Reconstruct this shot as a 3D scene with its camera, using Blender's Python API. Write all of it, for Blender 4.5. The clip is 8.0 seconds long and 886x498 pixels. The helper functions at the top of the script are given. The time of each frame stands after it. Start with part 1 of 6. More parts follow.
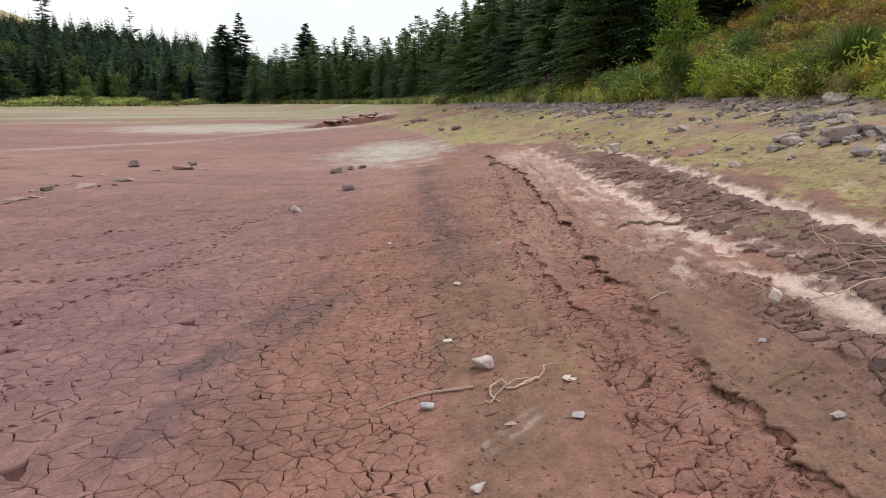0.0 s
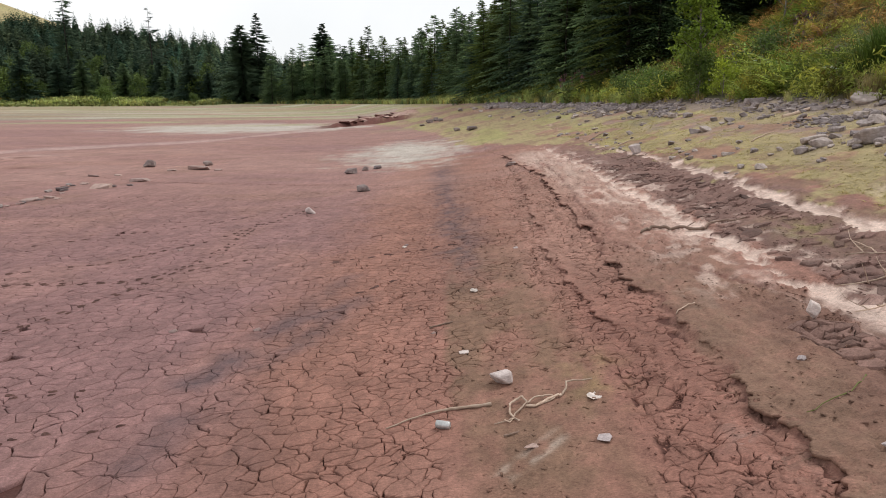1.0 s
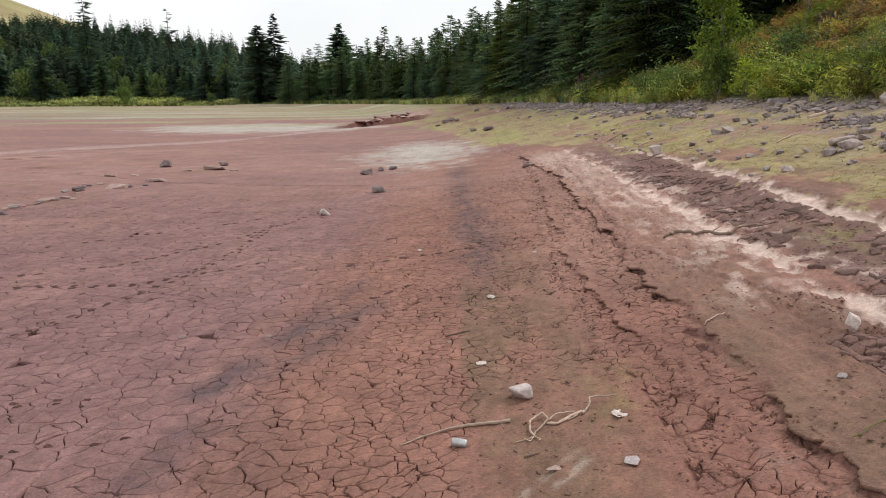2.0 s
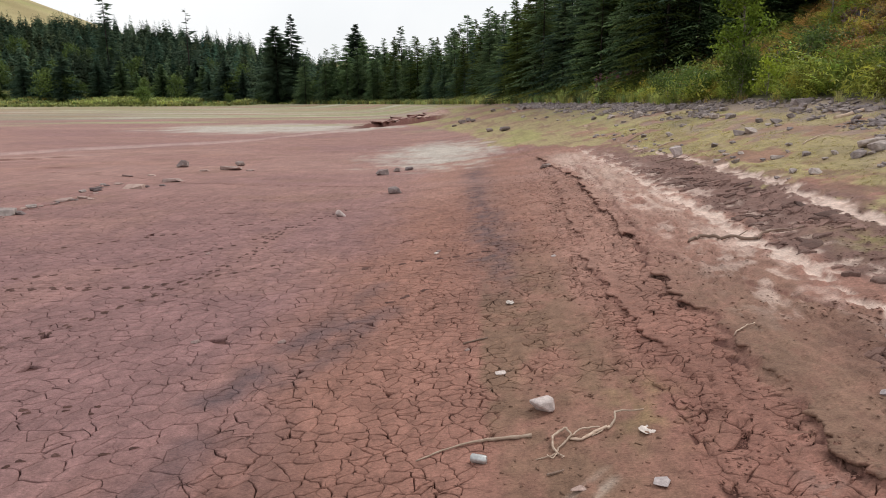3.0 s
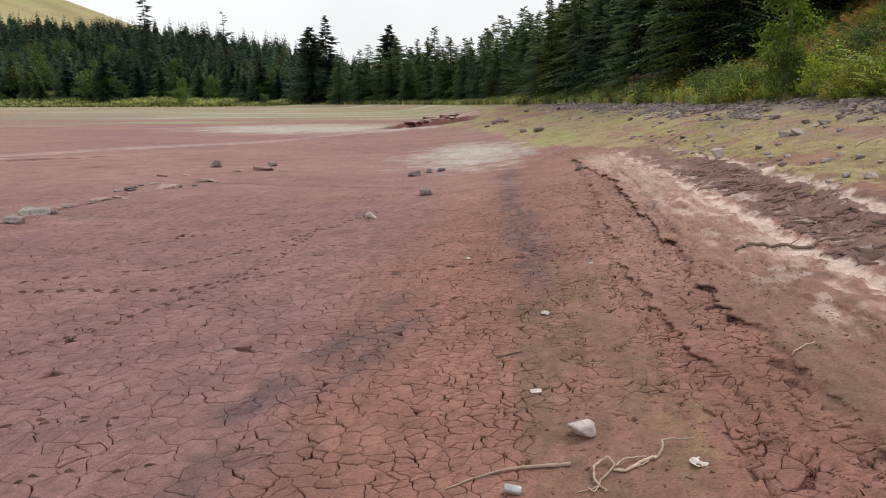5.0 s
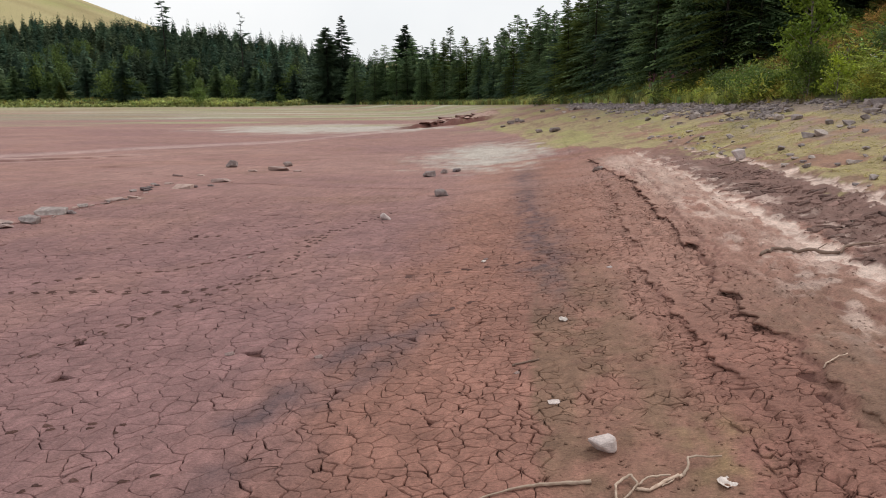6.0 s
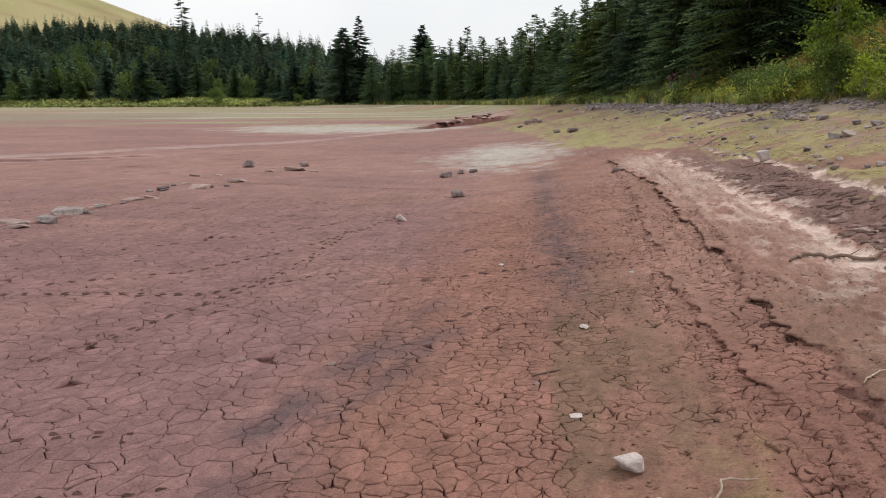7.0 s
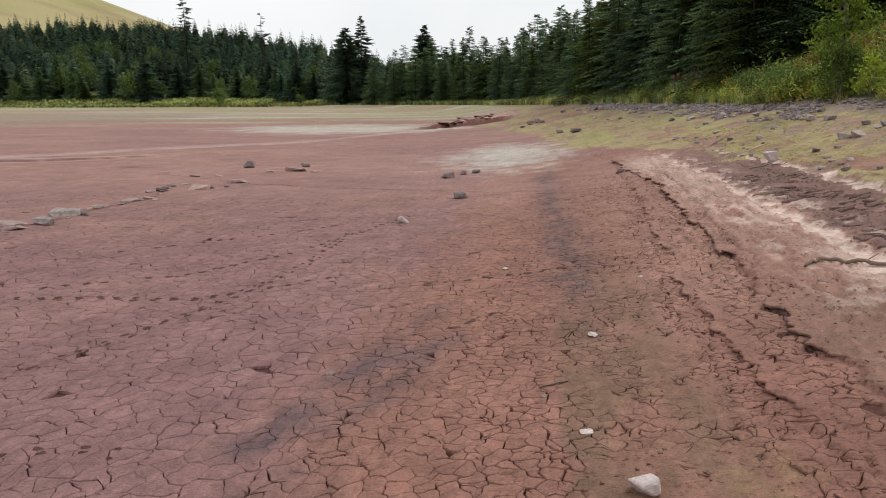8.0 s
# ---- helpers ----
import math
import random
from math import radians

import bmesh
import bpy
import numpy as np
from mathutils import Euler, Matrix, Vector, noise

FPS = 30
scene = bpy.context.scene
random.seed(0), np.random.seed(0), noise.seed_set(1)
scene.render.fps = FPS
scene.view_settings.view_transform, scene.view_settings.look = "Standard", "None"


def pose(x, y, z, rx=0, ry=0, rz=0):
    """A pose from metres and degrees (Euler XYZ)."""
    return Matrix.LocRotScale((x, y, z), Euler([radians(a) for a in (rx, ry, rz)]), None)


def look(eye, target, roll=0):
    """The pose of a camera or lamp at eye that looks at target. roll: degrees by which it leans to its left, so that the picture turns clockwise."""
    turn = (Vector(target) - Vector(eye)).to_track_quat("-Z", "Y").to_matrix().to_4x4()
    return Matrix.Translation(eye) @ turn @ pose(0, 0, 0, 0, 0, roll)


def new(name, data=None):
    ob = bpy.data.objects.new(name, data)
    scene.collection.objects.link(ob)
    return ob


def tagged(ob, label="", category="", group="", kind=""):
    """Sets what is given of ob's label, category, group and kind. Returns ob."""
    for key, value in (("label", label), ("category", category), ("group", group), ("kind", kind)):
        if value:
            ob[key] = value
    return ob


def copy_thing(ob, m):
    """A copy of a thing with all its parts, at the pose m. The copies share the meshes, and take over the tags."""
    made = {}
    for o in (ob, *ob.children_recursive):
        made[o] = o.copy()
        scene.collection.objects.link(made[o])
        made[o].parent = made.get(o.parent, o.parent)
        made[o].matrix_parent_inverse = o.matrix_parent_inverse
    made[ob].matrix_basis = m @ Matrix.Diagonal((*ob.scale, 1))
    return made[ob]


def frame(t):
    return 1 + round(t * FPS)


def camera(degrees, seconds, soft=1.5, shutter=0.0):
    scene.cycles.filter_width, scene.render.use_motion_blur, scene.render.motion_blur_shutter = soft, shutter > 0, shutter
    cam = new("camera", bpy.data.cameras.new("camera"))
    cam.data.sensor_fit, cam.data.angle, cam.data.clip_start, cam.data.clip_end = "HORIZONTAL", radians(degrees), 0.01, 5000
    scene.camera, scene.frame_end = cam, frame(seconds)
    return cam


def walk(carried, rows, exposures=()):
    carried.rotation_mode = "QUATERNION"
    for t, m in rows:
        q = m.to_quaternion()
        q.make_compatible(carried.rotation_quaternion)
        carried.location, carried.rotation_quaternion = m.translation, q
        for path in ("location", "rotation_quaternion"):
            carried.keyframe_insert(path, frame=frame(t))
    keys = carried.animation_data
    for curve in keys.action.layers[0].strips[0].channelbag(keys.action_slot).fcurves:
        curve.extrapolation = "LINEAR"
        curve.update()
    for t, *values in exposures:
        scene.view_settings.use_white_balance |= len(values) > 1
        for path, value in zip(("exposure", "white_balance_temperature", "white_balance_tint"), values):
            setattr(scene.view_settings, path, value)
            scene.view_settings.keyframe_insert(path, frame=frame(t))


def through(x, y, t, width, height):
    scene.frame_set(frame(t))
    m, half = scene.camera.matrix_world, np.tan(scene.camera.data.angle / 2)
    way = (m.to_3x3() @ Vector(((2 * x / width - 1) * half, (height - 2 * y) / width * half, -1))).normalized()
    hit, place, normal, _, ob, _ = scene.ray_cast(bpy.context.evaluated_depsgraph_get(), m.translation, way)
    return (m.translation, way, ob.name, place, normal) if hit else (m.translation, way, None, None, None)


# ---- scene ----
LENS = 66.755
cam = camera(LENS, 8.0, soft=1.0)
# seconds, eye (m), degrees to the left, degrees up
ROWS = [
    (0.0, 0.000, 0.000, 2.700, 0.00, -12.19),
    (0.5, -0.010, 0.162, 2.708, 0.65, -12.20),
    (1.0, -0.018, 0.324, 2.708, 1.31, -12.19),
    (1.5, -0.026, 0.474, 2.710, 1.98, -12.19),
    (3.0, -0.080, 0.825, 2.717, 3.98, -12.16),
    (3.5, -0.096, 0.925, 2.712, 4.69, -12.16),
    (4.0, -0.103, 1.015, 2.713, 5.39, -12.15),
    (4.5, -0.112, 1.108, 2.715, 6.07, -12.13),
    (6.0, -0.146, 1.406, 2.715, 8.01, -12.10),
    (6.5, -0.170, 1.523, 2.714, 8.74, -12.10),
    (7.0, -0.194, 1.645, 2.713, 9.40, -12.09),
    (7.5, -0.219, 1.782, 2.707, 9.57, -12.07),
    (8.0, -0.250, 1.927, 2.703, 9.58, -12.07),
]
LEAN = 0.3
walk(cam, [(t, pose(x, y, z, 90 + pitch, 0, yaw) @ pose(0, 0, 0, 0, 0, -LEAN)) for t, x, y, z, yaw, pitch in ROWS],
     [(0.0, 0.06), (3.0, 0.02), (5.5, -0.03), (8.0, -0.07)])

# ---- sky and sun: bright even cloud ----
SUN_UP, SUN_FROM = 52, 50  # degrees above the horizon; compass degrees from +y towards +x
world = bpy.data.worlds.new("overcast_sky")
scene.world = world
world.use_nodes = True
wn, wl = world.node_tree.nodes, world.node_tree.links
wn.clear()
w_out, w_bg = wn.new("ShaderNodeOutputWorld"), wn.new("ShaderNodeBackground")
w_sky = wn.new("ShaderNodeTexSky")
w_sky.sky_type, w_sky.sun_disc = "NISHITA", False
w_sky.sun_elevation, w_sky.sun_rotation = radians(SUN_UP), radians(SUN_FROM)
w_sky.air_density, w_sky.dust_density = 1.0, 4.0
w_scale = wn.new("ShaderNodeVectorMath")
w_scale.operation = "SCALE"
w_scale.inputs["Scale"].default_value = 0.12
w_co, w_noise, w_ramp, w_mix = wn.new("ShaderNodeTexCoord"), wn.new("ShaderNodeTexNoise"), wn.new("ShaderNodeValToRGB"), wn.new("ShaderNodeMixRGB")
w_noise.inputs["Scale"].default_value, w_noise.inputs["Detail"].default_value = 2.2, 5
w_ramp.color_ramp.elements[0].position, w_ramp.color_ramp.elements[0].color = 0.3, (0.93, 0.955, 0.98, 1)
w_ramp.color_ramp.elements[1].position, w_ramp.color_ramp.elements[1].color = 0.6, (1.10, 1.10, 1.10, 1)
w_mix.inputs[0].default_value = 0.9
wl.new(w_sky.outputs[0], w_scale.inputs[0])
wl.new(w_co.outputs["Generated"], w_noise.inputs["Vector"])
wl.new(w_noise.outputs[0], w_ramp.inputs[0])
wl.new(w_scale.outputs[0], w_mix.inputs[1])
wl.new(w_ramp.outputs[0], w_mix.inputs[2])
wl.new(w_mix.outputs[0], w_bg.inputs[0])
wl.new(w_bg.outputs[0], w_out.inputs[0])
w_bg.inputs[1].default_value = 1.0
sun = new("sun", bpy.data.lights.new("sun", "SUN"))
sun.data.energy, sun.data.angle, sun.data.color = 1.4, radians(18), (1.0, 0.96, 0.90)
a, e = radians(SUN_FROM), radians(SUN_UP)
sun.matrix_world = look((60 * math.sin(a) * math.cos(e), 60 * math.cos(a) * math.cos(e), 60 * math.sin(e)), (0, 0, 0))

# ---- materials ----
def material(name, rough=0.9):
    m = bpy.data.materials.new(name)
    m.use_nodes = True
    nt = m.node_tree
    bsdf = nt.nodes["Principled BSDF"]
    bsdf.inputs["Roughness"].default_value = rough
    bsdf.inputs["Specular IOR Level"].default_value = 0.25
    return m, nt, bsdf


def node(nt, kind, **values):
    n = nt.nodes.new("ShaderNode" + kind)
    for key, value in values.items():
        n.inputs[key.replace("_", " ")].default_value = value
    return n


def noise_tex(nt, scale, detail=4, stretch=None, source="Object"):
    """A noise in metres; stretch squeezes its axes."""
    co, tex = nt.nodes.new("ShaderNodeTexCoord"), node(nt, "TexNoise", Scale=scale, Detail=detail, Roughness=0.6)
    link = co.outputs[source]
    if stretch:
        mp = node(nt, "Mapping", Scale=stretch)
        nt.links.new(link, mp.inputs[0])
        link = mp.outputs[0]
    nt.links.new(link, tex.inputs["Vector"])
    return tex.outputs[0]


def ramp(nt, fac, *stops):
    r = nt.nodes.new("ShaderNodeValToRGB")
    while len(r.color_ramp.elements) < len(stops):
        r.color_ramp.elements.new(0.5)
    for el, (p, c) in zip(r.color_ramp.elements, stops):
        el.position, el.color = p, (*((c, c, c) if isinstance(c, (int, float)) else c), 1)
    nt.links.new(fac, r.inputs[0])
    return r.outputs[0]


def mix(nt, fac, a, b, blend="MIX"):
    m = nt.nodes.new("ShaderNodeMixRGB")
    m.blend_type = blend
    for slot, value in zip(m.inputs, (fac, a, b)):
        if isinstance(value, bpy.types.NodeSocket):
            nt.links.new(value, slot)
        else:
            slot.default_value = value if isinstance(value, (int, float)) else (*value, 1)
    return m.outputs[0]


def bump(nt, bsdf, height, strength, distance):
    b = node(nt, "Bump", Strength=strength, Distance=distance)
    nt.links.new(height, b.inputs["Height"])
    nt.links.new(b.outputs[0], bsdf.inputs["Normal"])


def soil_material():
    """Mud, sand and turf: the kind of soil at each place comes with the mesh; grain, crumbs and stains are added here."""
    m, nt, bsdf = material("lake_bed_soil", 0.92)
    tint = nt.nodes.new("ShaderNodeAttribute")
    tint.attribute_name = "soil"
    big = ramp(nt, noise_tex(nt, 0.9, 5), (0.3, 0.91), (0.7, 1.22))
    mid = ramp(nt, noise_tex(nt, 8, 5), (0.28, 0.80), (0.72, 1.20))
    strand = ramp(nt, noise_tex(nt, 7, 4, (1, 0.16, 1)), (0.3, 0.88), (0.7, 1.12))
    fine = mix(nt, 1.0, ramp(nt, noise_tex(nt, 110, 3), (0.25, 0.80), (0.75, 1.20)), ramp(nt, noise_tex(nt, 38, 4, (1, 1.5, 1)), (0.27, 0.72), (0.73, 1.28)), "MULTIPLY")
    c = mix(nt, 1.0, tint.outputs["Color"], big, "MULTIPLY")
    c = mix(nt, 1.0, c, mid, "MULTIPLY")
    c = mix(nt, 1.0, c, strand, "MULTIPLY")
    c = mix(nt, 1.0, c, fine, "MULTIPLY")
    crumbs = ramp(nt, noise_tex(nt, 24, 4, (1, 2.0, 1)), (0.60, 0.0), (0.66, 1.0))
    c = mix(nt, mix(nt, 1.0, crumbs, (0.55, 0.55, 0.55), "MULTIPLY"), c, mix(nt, 1.0, c, (0.5, 0.45, 0.45), "MULTIPLY"))
    pits = ramp(nt, noise_tex(nt, 10, 5, (1, 1.7, 1)), (0.60, 0.0), (0.67, 0.5))
    c = mix(nt, pits, c, mix(nt, 1.0, c, (0.55, 0.48, 0.48), "MULTIPLY"))
    nt.links.new(c, bsdf.inputs["Base Color"])
    rough = noise_tex(nt, 60, 5)
    bump(nt, bsdf, rough, 0.7, 0.013)
    return m


def plain_material(name, dark, light, scale=6.0, rough=0.85, relief=0.3, depth=0.01, stretch=None, spread=0.25, island=False, source="Object"):
    """Two tones mixed by noise, with a shift from piece to piece."""
    m, nt, bsdf = material(name, rough)
    c = ramp(nt, noise_tex(nt, scale, 5, stretch, source), (0.32, dark), (0.68, light))
    if island:
        pick = nt.nodes.new("ShaderNodeNewGeometry").outputs["Random Per Island"]
    else:
        pick = nt.nodes.new("ShaderNodeObjectInfo").outputs["Random"]
    c = mix(nt, 1.0, c, ramp(nt, pick, (0.0, 1 - spread), (1.0, 1 + spread)), "MULTIPLY")
    nt.links.new(c, bsdf.inputs["Base Color"])
    bump(nt, bsdf, noise_tex(nt, scale * 6, 4, stretch, source), relief, depth)
    return m


def leaf_material(name, dark, light, scale=0.6, through=0.25, spread=0.45, tinted=False):
    """Leaves or needles: light passes a little through them."""
    m, nt, bsdf = material(name, 0.65)
    c = ramp(nt, noise_tex(nt, scale, 3), (0.35, dark), (0.65, light))
    pick = nt.nodes.new("ShaderNodeNewGeometry").outputs["Random Per Island"]
    c = mix(nt, 1.0, c, ramp(nt, pick, (0.0, 1 - spread), (1.0, 1 + spread)), "MULTIPLY")
    whole = nt.nodes.new("ShaderNodeObjectInfo").outputs["Random"]
    c = mix(nt, 1.0, c, ramp(nt, whole, (0.0, (0.8, 0.78, 0.8)), (1.0, (1.2, 1.2, 1.1))), "MULTIPLY")
    if tinted:  # each plant of a mass has its own tone
        tint = nt.nodes.new("ShaderNodeAttribute")
        tint.attribute_name = "tone"
        c = mix(nt, 1.0, c, tint.outputs["Color"], "MULTIPLY")
    nt.links.new(c, bsdf.inputs["Base Color"])
    trans, add = nt.nodes.new("ShaderNodeBsdfTranslucent"), node(nt, "MixShader", Fac=through)
    nt.links.new(c, trans.inputs[0])
    nt.links.new(bsdf.outputs[0], add.inputs[1])
    nt.links.new(trans.outputs[0], add.inputs[2])
    nt.links.new(add.outputs[0], nt.nodes["Material Output"].inputs[0])
    return m


def stone_material(name, dark, light, lichen):
    m, nt, bsdf = material(name, 0.88)
    c = ramp(nt, noise_tex(nt, 5, 6), (0.3, dark), (0.7, light))
    c = mix(nt, ramp(nt, noise_tex(nt, 14, 3), (0.60, 0.0), (0.68, 0.7)), c, lichen)
    beds = noise_tex(nt, 7, 3, (1, 1, 6))
    c = mix(nt, 1.0, c, ramp(nt, beds, (0.3, 0.8), (0.7, 1.15)), "MULTIPLY")
    pick = mix(nt, 0.5, nt.nodes.new("ShaderNodeObjectInfo").outputs["Random"], nt.nodes.new("ShaderNodeNewGeometry").outputs["Random Per Island"])
    c = mix(nt, 1.0, c, ramp(nt, pick, (0.1, (0.72, 0.7, 0.74)), (0.9, (1.3, 1.25, 1.2))), "MULTIPLY")
    nt.links.new(c, bsdf.inputs["Base Color"])
    bump(nt, bsdf, noise_tex(nt, 30, 6), 0.6, 0.012)
    return m


SOIL = soil_material()
STONE = stone_material("grey_sandstone", (0.20, 0.168, 0.158), (0.43, 0.375, 0.355), (0.40, 0.39, 0.36))
DARK_STONE = stone_material("dark_wet_sandstone", (0.135, 0.108, 0.105), (0.31, 0.255, 0.245), (0.34, 0.32, 0.29))
PALE_STONE = stone_material("pale_quartz_stone", (0.42, 0.365, 0.35), (0.62, 0.55, 0.53), (0.68, 0.62, 0.60))
SLAB_STONE = stone_material("pink_sandstone", (0.27, 0.19, 0.17), (0.42, 0.32, 0.29), (0.45, 0.38, 0.35))
DRIFTWOOD = plain_material("bleached_driftwood", (0.35, 0.245, 0.185), (0.55, 0.43, 0.34), 18, 0.8, 0.4, 0.003, (1, 1, 6))
DARK_WOOD = plain_material("wet_dark_branch", (0.15, 0.10, 0.078), (0.29, 0.205, 0.16), 14, 0.8, 0.4, 0.004)
BARK = plain_material("spruce_bark", (0.028, 0.023, 0.02), (0.065, 0.052, 0.045), 3, 0.95, 0.6, 0.03, (1, 1, 0.3))
YOUNG_BARK = plain_material("birch_bark", (0.12, 0.10, 0.085), (0.28, 0.25, 0.22), 5, 0.9, 0.4, 0.01)
NEEDLES = leaf_material("spruce_needles", (0.098, 0.162, 0.090), (0.205, 0.285, 0.132), 0.35, 0.5, 0.35)
BLUE_NEEDLES = leaf_material("blue_green_needles", (0.062, 0.108, 0.080), (0.118, 0.178, 0.116), 0.35, 0.5, 0.3)
LARCH = leaf_material("olive_needles", (0.05, 0.075, 0.022), (0.13, 0.165, 0.045), 0.5, 0.5, 0.25)
WOODS = leaf_material("far_needles", (0.044, 0.074, 0.052), (0.088, 0.128, 0.076), 0.06, 0.3, 0.25, tinted=True)
WILLOW = leaf_material("willow_leaves", (0.055, 0.09, 0.018), (0.14, 0.19, 0.035), 0.9, 0.3)
DARK_NEEDLES = leaf_material("dark_needles", (0.050, 0.082, 0.056), (0.092, 0.136, 0.084), 0.35, 0.25, 0.25)
TUSSOCK = leaf_material("tussock_grass", (0.26, 0.22, 0.09), (0.42, 0.35, 0.17), 0.8, 0.25)
FAR_GRASS = leaf_material("far_shore_grass", (0.24, 0.27, 0.09), (0.42, 0.43, 0.18), 0.05, 0.3, 0.3, tinted=True)
LEAVES = leaf_material("birch_leaves", (0.125, 0.205, 0.026), (0.25, 0.355, 0.045), 0.9, 0.4)
for fir in (WOODS, NEEDLES, BLUE_NEEDLES, LARCH, DARK_NEEDLES):
    fir.node_tree.nodes["Principled BSDF"].inputs["Roughness"].default_value = .9
    fir.node_tree.nodes["Principled BSDF"].inputs["Specular IOR Level"].default_value = .08
FAR_LEAVES = leaf_material("broadleaf_leaves", (0.075, 0.125, 0.030), (0.135, 0.195, 0.048), 0.15, 0.25)
LIME_LEAVES = leaf_material("yellow_green_leaves", (0.22, 0.30, 0.03), (0.39, 0.46, 0.05), 1.5, 0.35)
BRACKEN = leaf_material("bracken_fronds", (0.15, 0.21, 0.034), (0.37, 0.40, 0.07), 0.8, 0.4, 0.25, tinted=True)
RUSTY = leaf_material("rusty_bracken", (0.17, 0.105, 0.036), (0.31, 0.18, 0.062), 0.3, 0.3, tinted=True)
HEATH = leaf_material("bilberry_scrub", (0.15, 0.18, 0.032), (0.36, 0.36, 0.075), 0.9, 0.25, 0.25, tinted=True)
HEATHER = leaf_material("heather_flowers", (0.12, 0.08, 0.08), (0.22, 0.15, 0.15), 0.5, 0.2, tinted=True)
GRASS = leaf_material("meadow_grass", (0.19, 0.23, 0.06), (0.37, 0.39, 0.15), 0.12, 0.3, tinted=True)
DRY_GRASS = leaf_material("straw_grass", (0.29, 0.25, 0.10), (0.42, 0.36, 0.16), 0.8, 0.45, 0.15, tinted=True)
BROOM = leaf_material("broom_stems", (0.06, 0.11, 0.02), (0.15, 0.23, 0.04), 0.8, 0.2)
PINK = leaf_material("willowherb_flowers", (0.24, 0.09, 0.15), (0.40, 0.17, 0.26), 1.0, 0.3, tinted=True)
BUSHES = leaf_material("mixed_bush_leaves", (0.10, 0.14, 0.026), (0.28, 0.31, 0.06), 0.7, 0.4, 0.25, tinted=True)
WHITE = leaf_material("white_petals", (0.6, 0.6, 0.55), (0.75, 0.75, 0.7), 1.0, 0.2, 0.1, tinted=True)
SILVER = plain_material("scuffed_aluminium", (0.42, 0.42, 0.42), (0.68, 0.68, 0.67), 25, 0.42, 0.2, 0.002)
SILVER.node_tree.nodes["Principled BSDF"].inputs["Metallic"].default_value = 0.6
PAPER = plain_material("sun_bleached_shell", (0.42, 0.355, 0.32), (0.60, 0.53, 0.49), 30, 0.7, 0.3, 0.002)
# footprints: darker than the plates around them
FOOT_MUD = plain_material("dark_trodden_mud", (0.06, 0.032, 0.028), (0.12, 0.062, 0.052), 30, 0.9, 0.5, 0.006)

# ---- helpers for meshes ----
def mesh_of(name, verts, tris, quads=None, mat=None, soil=None, smooth_faces=False, attribute="soil"):
    """A mesh from arrays of corners, triangles and quads."""
    verts = np.asarray(verts, np.float32).reshape(-1, 3)
    tris = np.asarray(tris, np.int32).reshape(-1, 3) if tris is not None else np.zeros((0, 3), np.int32)
    quads = np.asarray(quads, np.int32).reshape(-1, 4) if quads is not None else np.zeros((0, 4), np.int32)
    me = bpy.data.meshes.new(name)
    me.vertices.add(len(verts))
    me.vertices.foreach_set("co", verts.ravel())
    loops = np.r_[tris.ravel(), quads.ravel()]
    starts = np.r_[np.arange(len(tris)) * 3, len(tris) * 3 + np.arange(len(quads)) * 4]
    me.loops.add(len(loops))
    me.loops.foreach_set("vertex_index", loops.astype(np.int32))
    me.polygons.add(len(starts))
    me.polygons.foreach_set("loop_start", starts.astype(np.int32))
    if smooth_faces:
        me.polygons.foreach_set("use_smooth", np.ones(len(starts), bool))
    me.update(calc_edges=True)
    if soil is not None:
        col = me.attributes.new(attribute, "FLOAT_COLOR", "POINT")
        col.data.foreach_set("color", np.c_[soil, np.ones(len(soil))].astype(np.float32).ravel())
    if mat:
        me.materials.append(mat)
    return me


def part(name, me, mat, parent, label=""):
    """One mesh object under a thing or a part; me is a mesh or a bmesh."""
    if isinstance(me, bmesh.types.BMesh):
        bm, me = me, bpy.data.meshes.new(name)
        bm.to_mesh(me)
        bm.free()
    if mat and not me.materials:
        me.materials.append(mat)
    ob = new(name, me)
    ob.parent = parent
    return tagged(ob, label)


def smooth(a, b, x):
    t = np.clip((x - a) / (b - a), 0, 1)
    return t * t * (3 - 2 * t)


def vnoise(x, y, seed=0):
    """Smooth value noise, -1 to 1, on arrays."""
    xi, yi = np.floor(x).astype(np.int64), np.floor(y).astype(np.int64)
    fx, fy = x - xi, y - yi
    fx, fy = fx * fx * fx * (fx * (fx * 6 - 15) + 10), fy * fy * fy * (fy * (fy * 6 - 15) + 10)

    def h(i, j):
        n = (i * 374761393 + j * 668265263 + seed * 982451653) & 0xFFFFFFFF
        n = ((n ^ (n >> 13)) * 1274126177) & 0xFFFFFFFF
        n = ((n ^ (n >> 16)) * 2246822519) & 0xFFFFFFFF
        return ((n ^ (n >> 15)) & 0xFFFFFF) / 8388607.5 - 1

    p, q, r, s = h(xi, yi), h(xi + 1, yi), h(xi, yi + 1), h(xi + 1, yi + 1)
    return (p + (q - p) * fx) * (1 - fy) + (r + (s - r) * fx) * fy


def fbm(x, y, seed=0, octaves=4):
    s, w = 0.0, 0.5
    for k in range(octaves):
        s = s + w * vnoise(x, y, seed + 17 * k)
        x, y, w = x * 2.03 + 5.3, y * 2.03 - 3.1, w * 0.5
    return s


